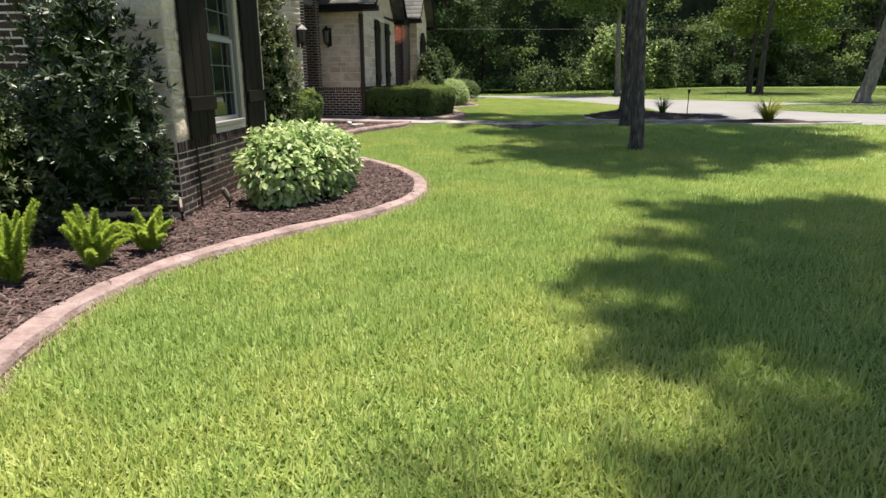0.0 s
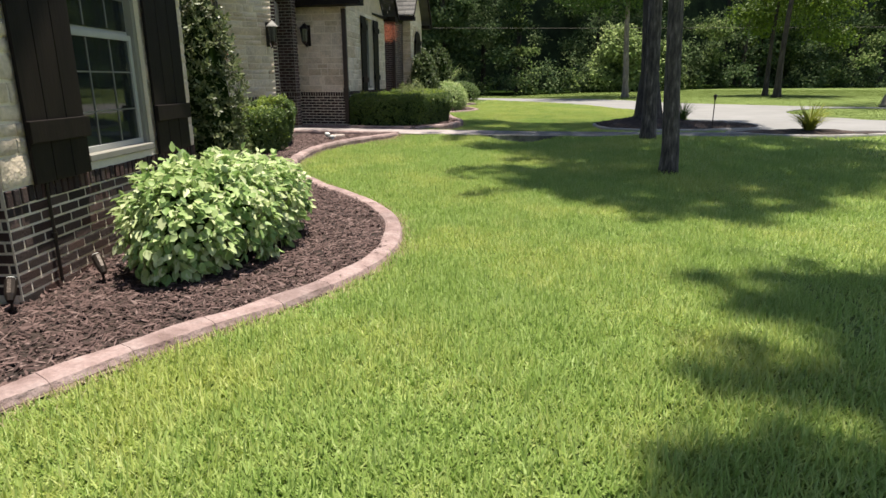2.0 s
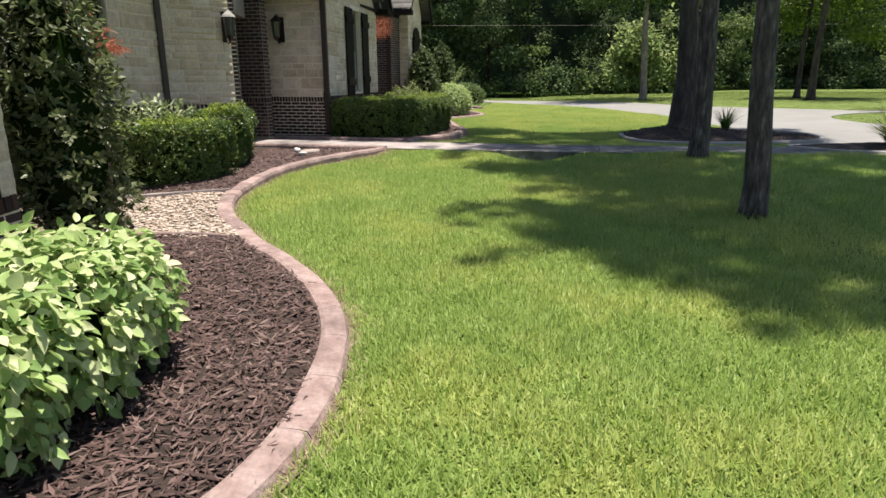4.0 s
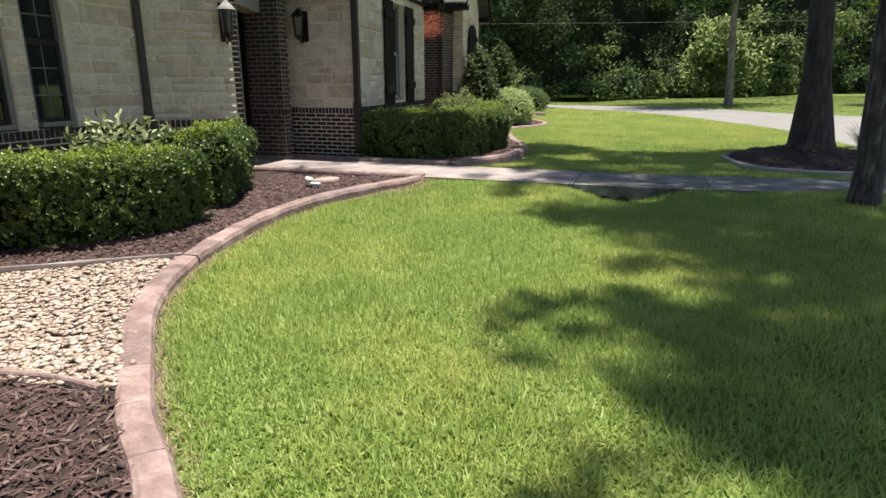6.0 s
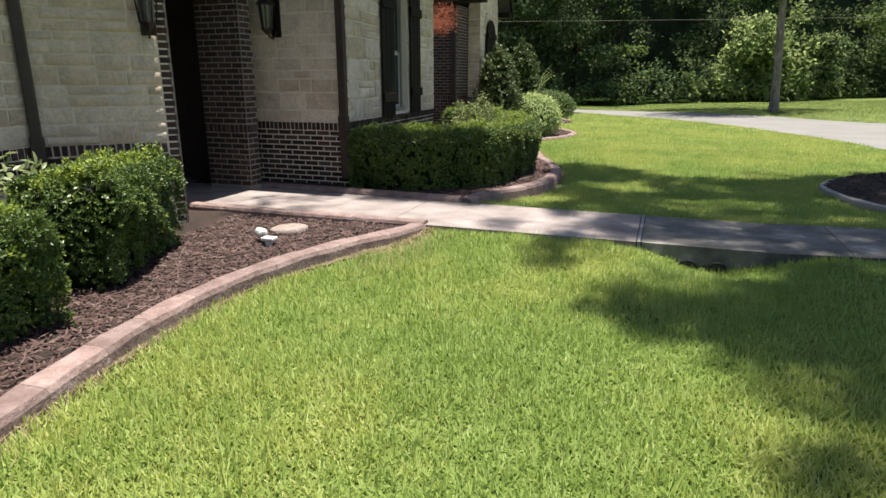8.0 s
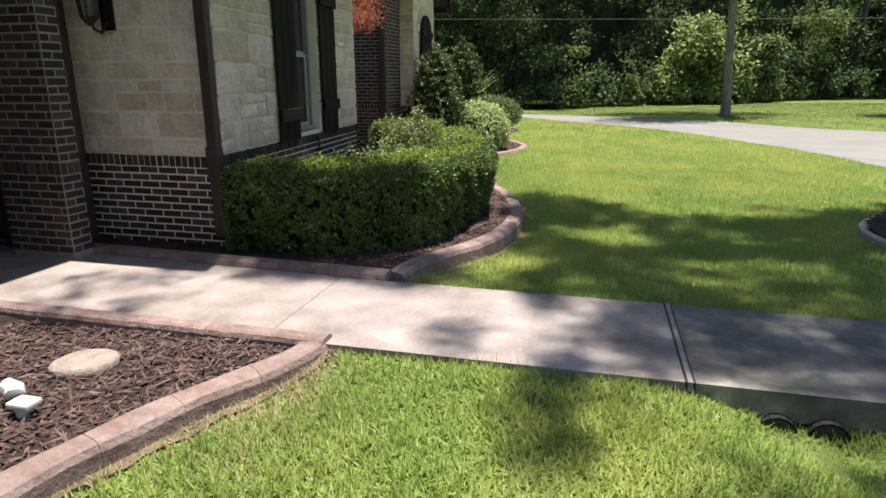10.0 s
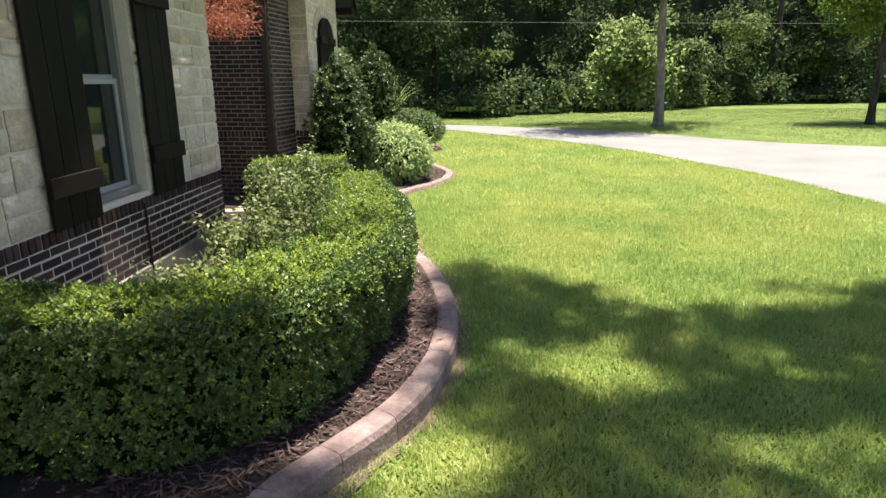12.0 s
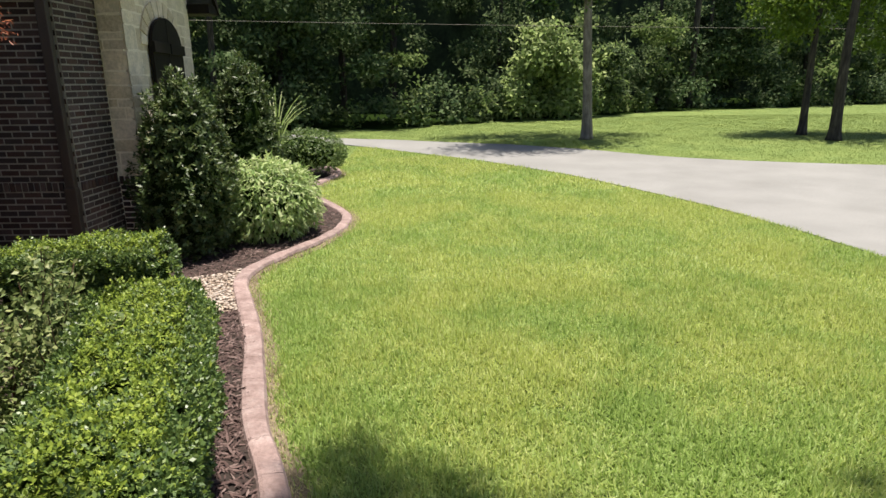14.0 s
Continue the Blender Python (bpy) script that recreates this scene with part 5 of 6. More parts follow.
# ---- trees ----
def tree(name, label, base, height, r0, lean=(0, 0), blobs=(), mat=None, leaf_n=1000, leaf_size=0.17, bark=None, group="lawn trees", flare=1.6, limb_from=0.55, skirt=0.25):
    x, y = base
    z = float(land(x, y)) - 0.03
    ob = empty(name, label, "tree", group, at=(x, y, z))
    bm = bmesh.new()
    n = 12
    pts, rad = [], []
    for k in range(n + 1):
        s = k / n
        pts.append((lean[0] * s + 0.05 * math.sin(s * 5 + x), lean[1] * s + 0.05 * math.cos(s * 4 + y), height * s))
        rad.append(r0 * (1 - 0.6 * s) * (1 + (flare - 1) * math.exp(-height * s / skirt)))
    pts.insert(1, (pts[0][0], pts[0][1], 0.12)), rad.insert(1, r0 * (1 + (flare - 1) * math.exp(-0.15 / skirt)))
    pts.insert(2, (pts[0][0], pts[0][1], 0.35)), rad.insert(2, r0 * (1 + (flare - 1) * math.exp(-0.4 / skirt)))
    tube(bm, pts, rad, 14)
    for v in bm.verts:
        a = math.atan2(v.co.y, v.co.x)
        v.co.x *= 1 + 0.07 * math.sin(3 * a + v.co.z * 1.3)
        v.co.y *= 1 + 0.07 * math.cos(4 * a + v.co.z)
    for b in blobs[::24] if len(blobs) > 40 else blobs:
        s0 = rng.uniform(limb_from, 0.95)
        p0 = Vector((lean[0] * s0, lean[1] * s0, height * s0))
        p1 = Vector(b[:3]) - Vector((x, y, z))
        mid = p0.lerp(p1, 0.5) + Vector((0, 0, 0.3))
        tube(bm, [p0, mid, p1], [min(0.05, r0 * 0.25), 0.02, 0.006], 6)
    part("trunk", bm, bark or M["bark"], ob, smooth=True)
    P, N = [], []
    for bx, by, bz, br, bh, *full in blobs:
        p, d = blob_points((bx, by, bz), (br, br, bh), int(leaf_n * (full[0] if full else 1.0) * max(0.2, (br / 1.4) ** 2)), 0.85, 0.3, -1.0)
        P.append(p), N.append(d)
    if P:
        v, f = leaf_mesh(np.vstack(P), np.vstack(N), leaf_size, leaf_size * 0.6, 0.9, 0.1, 0.2, 0.3)
        raw("crown", v - np.array([x, y, z]), f, mat or M["crown"], ob)
    return ob


def over(sx, sy, h, r, full=1.0, flat=0.6):
    """A clump of crown at height h whose shade falls at sx, sy."""
    k = h / SUN.z
    return (sx + SUN.x * k, sy + SUN.y * k, h, r, r * flat, full)


def canopy(seed, shade, gaps=(), density=10.0, low=11.2, high=14.6, full=0.26, size=0.25, ragged=0.3):
    """Many small sprigs of foliage that together shade a stretch of ground; gaps (x, y, r) stay open to the sun."""
    g = random.Random(seed)
    (x0, y0), (x1, y1) = np.min(shade, axis=0), np.max(shade, axis=0)
    out = []
    for _ in range(int((x1 - x0) * (y1 - y0) * density)):
        x, y = g.uniform(x0, x1), g.uniform(y0, y1)
        p, q = np.array([x]), np.array([y])
        p, q = p + ragged * waves(p, q, 2.6, seed) + g.gauss(0, 0.1), q + ragged * waves(p, q, 2.6, seed + 4.0) + g.gauss(0, 0.1)
        if not inside(p, q, shade)[0] or any(math.hypot(p[0] - a, q[0] - b) < r for a, b, r in gaps):
            continue
        out.append(over(x, y, g.uniform(low, high), size * g.uniform(0.6, 1.4), full * g.uniform(0.6, 1.4)))
    return out


def sprays(seed, spots, low=11.2, high=14.3):
    """Small loose twigs of leaves at the rim of a crown, for dappled light."""
    g = random.Random(seed)
    return [over(x + g.uniform(-w, w), y + g.uniform(-w, w), g.uniform(low, high), g.uniform(0.1, 0.24), g.uniform(0.08, 0.24)) for x, y, w, n in spots for _ in range(n)]


tree("tree", "slender dark-barked tree on the lawn", (0.96, 11.15), 14.6, 0.108, (-0.6, 0.85),
     canopy(1, [(-1.3, 11.3), (-1.05, 10.4), (-0.85, 9.9), (-0.4, 9.4), (0.2, 8.7), (0.8, 8.2), (1.5, 8.5), (2.2, 9.5), (3.4, 10.6), (4.6, 11.2), (5.3, 11.9), (4.9, 12.6), (5.4, 13.0), (0.9, 13.1), (0.1, 13.0), (0.1, 12.4), (-0.3, 11.9), (-0.8, 11.7)],
            [(2.0, 10.8, 0.2)], 34.0)
     + sprays(2, [(-1.6, 11.2, 0.45, 5), (-1.0, 12.0, 0.5, 8), (-0.4, 12.6, 0.3, 6), (-1.5, 10.6, 0.4, 7), (-1.8, 11.3, 0.3, 6), (-1.1, 9.6, 0.4, 6), (0.0, 12.4, 0.4, 6)]), flare=1.35, leaf_n=1150, leaf_size=0.13, bark=M["bark_mottled"])
tree("tree", "slender dark-barked tree on the lawn", (1.04, 15.0), 15.6, 0.14, (-0.4, 0.5),
     canopy(3, [(-2.35, 14.25), (-1.95, 13.8), (-1.5, 13.35), (-1.1, 13.35), (-0.9, 12.9), (-0.75, 12.4), (4.6, 12.4), (5.3, 13.3), (4.7, 14.2), (5.2, 15.0), (4.2, 15.6), (-0.9, 15.5), (-1.2, 15.0), (-1.5, 14.6)], [(1.8, 14.8, 0.2)], 32.0)
     + canopy(13, [(-2.5, 15.55), (4.0, 15.5), (4.0, 16.7), (-2.6, 16.6)], [(-1.2, 15.9, 0.15), (-0.4, 16.3, 0.2)], 33.0)
     + sprays(4, [(-2.75, 15.0, 0.32, 9), (-2.7, 15.4, 0.25, 4), (-3.1, 16.1, 0.45, 4), (-1.7, 15.0, 0.3, 3), (-2.1, 14.2, 0.3, 4), (-0.9, 12.6, 0.35, 6), (-0.1, 12.3, 0.4, 9)]), flare=1.3, leaf_n=1150, leaf_size=0.13, bark=M["bark_mottled"])
tree("tree", "large dark tree with a flared base in the island bed", (1.5, 19.75), 17.8, 0.215, (-0.85, 0.5),
     canopy(5, [(-3.7, 21.15), (-3.2, 21.05), (-2.4, 20.7), (-1.6, 20.0), (-1.1, 20.0), (-0.3, 20.5), (1.2, 21.5), (4.5, 22.3), (4.5, 16.5), (-1.7, 16.5), (-1.6, 17.8), (-1.9, 18.5), (-2.5, 19.4), (-3.1, 19.3), (-3.5, 19.1), (-3.75, 19.8)],
            [(-1.2, 18.1, 0.2), (0.3, 18.5, 0.2)], 27.0, 12.6, 16.3)
     + canopy(15, [(-3.4, 16.7), (-1.8, 16.55), (-1.8, 18.6), (-2.4, 18.5), (-3.1, 18.9), (-3.6, 19.0), (-3.5, 18.2)], [(-3.1, 17.9, 0.42)], 24.0, 12.6, 16.3)
     + canopy(16, [(-2.9, 15.7), (-2.3, 15.55), (-2.2, 16.6), (-2.8, 16.62)], (), 12.0, 12.6, 16.3)
     + canopy(6, [(-6.2, 16.65), (-5.6, 16.65), (-4.0, 16.68), (-3.6, 17.3), (-4.3, 17.5), (-5.0, 17.7), (-6.0, 17.85)], (), 27.0, 12.6, 16.3, 0.28, 0.22, 0.1)
     + sprays(7, [(-2.0, 17.1, 0.5, 10), (-6.2, 15.95, 0.5, 7), (-3.2, 18.8, 0.4, 5), (-5.8, 16.4, 0.4, 3), (-4.6, 19.4, 0.4, 7), (-3.9, 20.6, 0.3, 4)]), flare=2.75, leaf_n=1150, leaf_size=0.13, skirt=0.42)
tree("tree", "tall tree beside the lawn", (4.6, 5.2), 15.0, 0.18, (0, 0),
     canopy(8, [(4.0, 7.5), (2.9, 7.3), (1.5, 6.7), (1.1, 6.3), (0.9, 5.6), (0.7, 5.0), (0.5, 4.5), (0.15, 3.9), (0.2, 3.2), (0.35, 2.7), (0.6, 2.2), (0.3, 1.6), (-0.2, 1.48), (-0.7, 1.33), (-1.0, 1.0), (-0.9, 0.4), (-0.2, 0.0), (1.0, 0.3), (2.2, -0.2), (3.6, 0.3), (4.6, 1.2), (4.2, 2.4), (5.0, 3.6), (4.4, 4.8), (4.9, 6.2)], [(1.2, 4.5, 0.15), (2.0, 5.6, 0.2), (0.85, 2.7, 0.28), (0.5, 2.3, 0.2)], 38.0)
     + canopy(18, [(0.4, 4.2), (0.25, 3.3), (0.55, 2.9), (2.6, 2.9), (3.0, 5.5), (1.0, 5.4)], (), 16.0)
     + sprays(9, [(0.65, 5.0, 0.3, 5), (0.25, 3.7, 0.3, 5), (0.4, 2.6, 0.3, 5), (-0.4, 1.5, 0.4, 4), (0.9, 6.2, 0.35, 5), (1.4, 6.8, 0.4, 5)]), leaf_n=1150, leaf_size=0.13)
tree("tree", "tree with a slim pale trunk beyond the driveway", (2.13, 38.9), 9.0, 0.17, (-0.2, 0),
     [(1.2, 38.6, 6.2, 2.2, 1.6), (-0.2, 38.6, 5.6, 1.5, 0.9), (2.6, 38.8, 5.7, 1.2, 0.8), (-0.6, 38.2, 7.0, 1.8, 1.3), (2.6, 38.8, 7.2, 1.8, 1.5), (0.6, 37.6, 6.8, 1.6, 1.2), (1.2, 38.6, 8.6, 1.8, 1.5), (-1.2, 41.6, 7.6, 1.5, 0.7), (0.3, 41.2, 7.4, 1.8, 0.8), (4.2, 40.8, 7.6, 1.5, 0.8), (2.0, 41.0, 7.9, 1.9, 0.9)], bark=M["bark_pale"], flare=1.4)
tree("tree", "leaning tree with bright green leaves beyond the driveway", (9.3, 38.55), 8.0, 0.12, (0.2, 0.3),
     [(8.7, 39.1, 3.9, 1.0, 0.6), (9.2, 39.2, 4.6, 1.4, 0.9), (7.9, 39.0, 4.6, 0.9, 0.5), (10.2, 39.4, 5.6, 1.9, 1.2), (8.8, 39.2, 6.2, 1.6, 1.2)], M["crown_light"], group="far lawn trees")
tree("tree", "tree with bright green leaves beyond the driveway", (9.49, 37.1), 8.5, 0.16, (0.2, 0.2),
     [(11.6, 38.4, 3.6, 1.1, 0.7), (11.0, 38.2, 4.8, 1.5, 1.0), (12.6, 38.8, 3.3, 0.9, 0.6), (12.2, 38.6, 5.6, 1.8, 1.3), (10.8, 38.2, 6.6, 2.0, 1.5)], M["crown_light"], group="far lawn trees")
tree("tree", "tree leaning over the lawn beyond the driveway", (13.0, 33.2), 9.0, 0.29, (1.4, 0.4),
     [(14.0, 33.4, 6.5, 2.2, 1.6), (15.6, 34.0, 7.2, 2.2, 1.6), (12.3, 33.2, 7.6, 2.0, 1.5)], M["crown"], bark=M["bark_pale"], group="far lawn trees")

# ---- woods ----
def woods():
    def front(x):
        return 45.0 + 0.38 * np.clip(x + 8, -60, 80)
    holder = empty("woods", "dense dark mixed woodland behind the lawn", "woodland", kind="stuff")
    tones = {"dark": ([], []), "mid": ([], []), "light": ([], []), "willow": ([], [])}
    for k in range(158):
        # each woodland tree has one tone and a ragged crown of several boughs
        x, depth = rng.uniform(-48, 66) if k < 130 else rng.uniform(-14, 16), rng.random() ** 1.3
        y = front(x) + 0.6 + depth * 9
        tone = ("dark", "mid", "dark", "mid", "light", "mid")[k % 6]
        tall = rng.uniform(5, 15) if k % 3 or k >= 130 else rng.uniform(2, 5)
        w = rng.uniform(1.2, 2.6)
        for j in range(int(3 + tall * 0.75)):
            zz = 0.5 + tall * rng.uniform(0.05 if k % 3 == 0 else 0.2, 1.0)
            r = rng.uniform(0.5, 1.25)
            p, d = blob_points((x + rng.normal(0, w * 0.55), y + rng.normal(0, 0.8), zz), (r, r * 0.8, r * rng.uniform(0.4, 0.8)), 170, 0.9, 0.5, -0.9)
            tones[tone][0].append(p), tones[tone][1].append(d)
    for k in range(190):
        # brighter growth at the sunny edge, thickest behind the slim tree
        dense = k < 60
        x = rng.normal(3.0, 1.3) if dense else rng.uniform(-40, 60)
        y = front(x) - (rng.uniform(0.3, 1.7) if dense else rng.uniform(-0.8, 0.8))
        h = rng.uniform(0.8, 5.2) if dense else rng.uniform(0.3, 2.0)
        p, d = blob_points((x, y, 0.45 + h * rng.uniform(0.3, 0.9)), (rng.uniform(0.4, 1.0), 0.6, rng.uniform(0.4, 1.1)), 140, 0.9, 0.5, -0.9)
        tone = "willow" if dense else ("mid", "dark", "dark", "mid", "light")[k % 5]
        tones[tone][0].append(p), tones[tone][1].append(d)
    for tone, mat in (("willow", "willow"), ("dark", "forest"), ("mid", "forest_mid"), ("light", "forest_light")):
        v, f = leaf_mesh(np.vstack(tones[tone][0]), np.vstack(tones[tone][1]), 0.27, 0.15, 0.9, 0.15, 0.2, 0.4)
        tagged(raw("woodland_leaves", v, f, M[mat], holder), kind="stuff")
    for k in range(34):
        x = rng.uniform(-45, 65)
        y = front(x) + rng.uniform(0.5, 8)
        bm = bmesh.new()
        r = rng.uniform(0.08, 0.22)
        tube(bm, [(x, y, 0.3), (x + rng.uniform(-0.3, 0.3), y, 7), (x + rng.uniform(-0.8, 0.8), y, 15)], [r * 1.2, r, r * 0.6], 7)
        part("tree_trunk", bm, M["bark"], holder)
    # ground sheet under the trees, its near-black colour painting their deep shade
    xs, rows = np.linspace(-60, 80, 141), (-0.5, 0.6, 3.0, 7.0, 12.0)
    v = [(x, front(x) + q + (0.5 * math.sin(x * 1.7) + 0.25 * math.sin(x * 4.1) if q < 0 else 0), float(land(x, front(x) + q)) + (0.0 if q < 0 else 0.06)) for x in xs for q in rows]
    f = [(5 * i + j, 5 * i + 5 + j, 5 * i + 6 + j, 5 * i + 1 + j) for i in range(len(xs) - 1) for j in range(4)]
    tagged(raw("woodland_shade", v, f, M["deep_shade"]), "dark sheet for the deep shade under the trees", "ground", kind="structure")
    # upright sheet behind the leaves, the wood's shaded depth put into its colour
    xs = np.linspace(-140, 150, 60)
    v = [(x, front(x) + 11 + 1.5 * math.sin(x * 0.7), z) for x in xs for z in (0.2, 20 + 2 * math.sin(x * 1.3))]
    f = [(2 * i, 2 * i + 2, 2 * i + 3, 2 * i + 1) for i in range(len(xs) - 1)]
    tagged(raw("backdrop", v, f, M["backdrop"]), "dark sheet standing for the shaded depth of the woods", "backdrop", kind="structure")


woods()


# ---- small things by the house ----
def wall_lantern(wall, u, z, label, cap):
    """An iron lantern on a scrolled arm: back plate, arm, cage with panes, hipped cap."""
    p = wall.at(u, z)
    ob = empty("wall_lantern", label, "lantern", "wall lanterns", at=p)
    ob.rotation_euler = wall.m.to_euler()
    ob.scale = (1.2, 1.2, 1.2)
    bm = bmesh.new()
    box(bm, -0.06, 0.06, -0.03, -0.012, -0.2, 0.22, 0.008)
    part("back_plate", bm, M["metal"], ob)
    bm = bmesh.new()
    tube(bm, [(0, -0.03, 0.12), (0, -0.09, 0.2), (0, -0.16, 0.24), (0, -0.2, 0.2)], [0.012] * 4, 8)
    part("arm", bm, M["metal"], ob)
    bm = bmesh.new()
    tube(bm, [(0, -0.03, -0.14), (0, -0.1, -0.22), (0, -0.17, -0.2), (0, -0.19, -0.13), (0, -0.15, -0.11)], [0.011] * 5, 8)
    part("scroll", bm, M["metal"], ob)
    bm = bmesh.new()
    tube(bm, [(0, -0.2, 0.13), (0, -0.2, 0.16), (0, -0.2, 0.2), (0, -0.2, 0.23)], [0.105, 0.085, 0.04, 0.015], 6)
    part("cap", bm, M[cap], ob)
    for k in range(6):
        a = k * math.tau / 6
        bm = bmesh.new()
        tube(bm, [(0.085 * math.cos(a), -0.2 + 0.085 * math.sin(a), 0.13), (0.06 * math.cos(a), -0.2 + 0.06 * math.sin(a), -0.12)], [0.006, 0.006], 5)
        part("cage_bar", bm, M["metal"], ob)
    bm = bmesh.new()
    tube(bm, [(0, -0.2, 0.125), (0, -0.2, -0.115)], [0.078, 0.055], 6)
    part("lamp_glass", bm, M["lamp_glass"], ob)
    bm = bmesh.new()
    tube(bm, [(0, -0.2, -0.115), (0, -0.2, -0.14), (0, -0.2, -0.18)], [0.066, 0.05, 0.012], 6)
    part("base", bm, M["metal"], ob)


M["cap"] = surface("weathered_metal_cap", [(0.16, 0.155, 0.14), (0.24, 0.23, 0.21)], 0.6, 8, 60, 0.2, 0.1, 60)
M["lamp_glass"] = surface("seeded_glass", [(0.06, 0.06, 0.055), (0.1, 0.1, 0.09)], 0.15, 8, 60, 0.2, 0.05, 60)
wall_lantern(b_d, 1.1, 2.22, "black iron wall lantern with a weathered cap beside the porch arch", "cap")
wall_lantern(c_s, 0.5, 2.36, "black iron wall lantern on the stone wall", "metal")


def wall_pipe(wall, u, z0, z1):
    bm = bmesh.new()
    tube(bm, [(u, -0.03, z0), (u + 0.005, -0.03, z1)], [0.011, 0.011], 8)
    tube(bm, [(u, -0.03, z0 + 0.3), (u, -0.03, z0 + 0.34)], [0.017, 0.017], 8)
    part("wall_pipe", bm, M["metal"], wall.ob, "thin dark pipe on the brick")


wall_pipe(a_e, 0.36, -0.02, 0.66)
wall_pipe(c_e, 2.45, 0.15, 0.98)


def spot_light(x, y, turn):
    z = float(bed_top(x, y))
    ob = empty("garden_spotlight", "small bronze garden spotlight on a stake", "spotlight", "garden spotlights", at=(x, y, z))
    ob.rotation_euler = (0, 0, turn)
    bm = bmesh.new()
    tube(bm, [(0, 0, -0.05), (0, 0, 0.1)], [0.008, 0.01], 8)
    part("stake", bm, M["metal"], ob)
    bm = bmesh.new()
    tube(bm, [(-0.03, 0, 0.09), (0.0, 0, 0.12), (0.07, 0, 0.18), (0.085, 0, 0.19)], [0.02, 0.032, 0.036, 0.03], 10)
    part("housing", bm, M["metal"], ob)
    bm = bmesh.new()
    tube(bm, [(0.084, 0, 0.1895), (0.09, 0, 0.194)], [0.028, 0.028], 10)
    part("lens", bm, M["plastic"], ob)


spot_light(-3.42, 5.55, 2.6)
spot_light(-3.55, 4.95, 2.2)
spot_light(-5.35, 20.3, 3.0)

# flat boulder and irrigation head in the bed by the walk
bm = bmesh.new()
g = bmesh.ops.create_icosphere(bm, subdivisions=3, radius=1)
for v in bm.verts:
    k = 1 + 0.1 * noise.noise(v.co * 1.7) + 0.04 * noise.noise(v.co * 5)
    v.co = Vector((v.co.x * 0.2 * k, v.co.y * 0.15 * k, max(-0.03, min(0.04 + 0.008 * noise.noise(v.co * 4), v.co.z * 0.1 * k))))
stone = part("boulder", bm, M["rock"], smooth=True)
stone.location = (-5.46, 14.97, float(bed_top(-5.46, 14.97)) + 0.01)
stone.rotation_euler = (0.03, -0.06, 0.2)
tagged(stone, "flat pale pink stone lying in the mulch", "stone")
ob = empty("irrigation_valve", "white plastic irrigation fitting in the mulch", "irrigation fitting", at=(-5.36, 14.47, float(bed_top(-5.36, 14.47))))
bm = bmesh.new()
tube(bm, [(0, 0, -0.03), (0, 0, 0.05)], [0.035, 0.04], 12)
part("riser", bm, M["plastic"], ob)
bm = bmesh.new()
box(bm, -0.06, 0.07, -0.05, 0.05, 0.0505, 0.085, 0.012)
part("valve_body", bm, M["plastic"], ob)
bm = bmesh.new()
tube(bm, [(-0.08, 0.03, 0.086), (-0.1, 0.05, 0.1), (-0.16, 0.06, 0.115)], [0.045, 0.05, 0.04], 12)
part("valve_cap", bm, M["plastic"], ob)

# edging between pebbles and mulch
curb_run("bed_edging_near", "thin stone edging between pebbles and mulch", spline([(-3.62, 9.34), (-3.9, 9.36), (-4.25, 9.31), (-4.6, 9.2), (-5.3, 9.05)]), lambda y: 0.05, 0.06, 0.3, 0.08, material=M["curb"])
curb_run("bed_edging_far", "thin dark edging between pebbles and mulch", spline([(-4.83, 11.32), (-5.35, 10.92), (-6.05, 10.42), (-6.8, 9.85)]), lambda y: 0.085, 0.035, 0.8, 0.08, material=M["concrete"])


def weeping_maple(x, y, z, spots, label):
    ob = empty("japanese_maple", label, "tree", "red maples", at=(x, y, z))
    bm = bmesh.new()
    top = Vector((0, 0, max(s[2] for s in spots) - z - 0.25))
    tube(bm, [(0, 0, -0.05), (0.05, 0.02, top.z * 0.5), (0, 0, top.z)], [0.045, 0.035, 0.022], 8)
    for sx, sy, sz, r, h, n in spots:
        tube(bm, [top * 0.7, (top * 0.7).lerp(Vector((sx - x, sy - y, sz - z)), 0.6) + Vector((0, 0, 0.12)), (sx - x, sy - y, sz - z)], [0.018, 0.012, 0.005], 6)
    part("trunk", bm, M["twig"], ob)
    P, N = [], []
    for sx, sy, sz, r, h, n in spots:
        p, d = blob_points((sx, sy, sz), (r, r, h), n * 3, 0.95, 0.45, -1)
        P.append(p), N.append(d)
    v, f = leaf_mesh(np.vstack(P), np.vstack(N), 0.06, 0.012, 0.7, 0.4, 0.1, 0.5)
    raw("foliage", v - np.array([x, y, z]), f, M["maple"], ob)


weeping_maple(-5.32, 9.9, 0.05, [(-5.3, 9.75, 1.66, 0.4, 0.1, 900), (-5.6, 9.9, 1.85, 0.4, 0.15, 900)], "small red weeping maple among the pebbles")
weeping_maple(-8.5, 23.9, 0.2, [(-6.75, 22.6, 2.68, 0.42, 0.2, 330), (-7.2, 22.8, 2.9, 0.5, 0.28, 420), (-6.85, 23.2, 2.75, 0.4, 0.2, 280), (-6.6, 22.9, 2.95, 0.3, 0.2, 220), (-7.1, 22.4, 2.6, 0.3, 0.15, 150)], "red weeping maple in the recess of the house")
round_shrub("gardenia", "broad-leaved pale shrub behind the hedge", (-6.75, 12.75, 0.66), (0.5, 0.7, 0.4), 620, M["gardenia"], 0.11, 0.045, spread=0.4, lumps=0.3, core=0.4, shell=0.5)


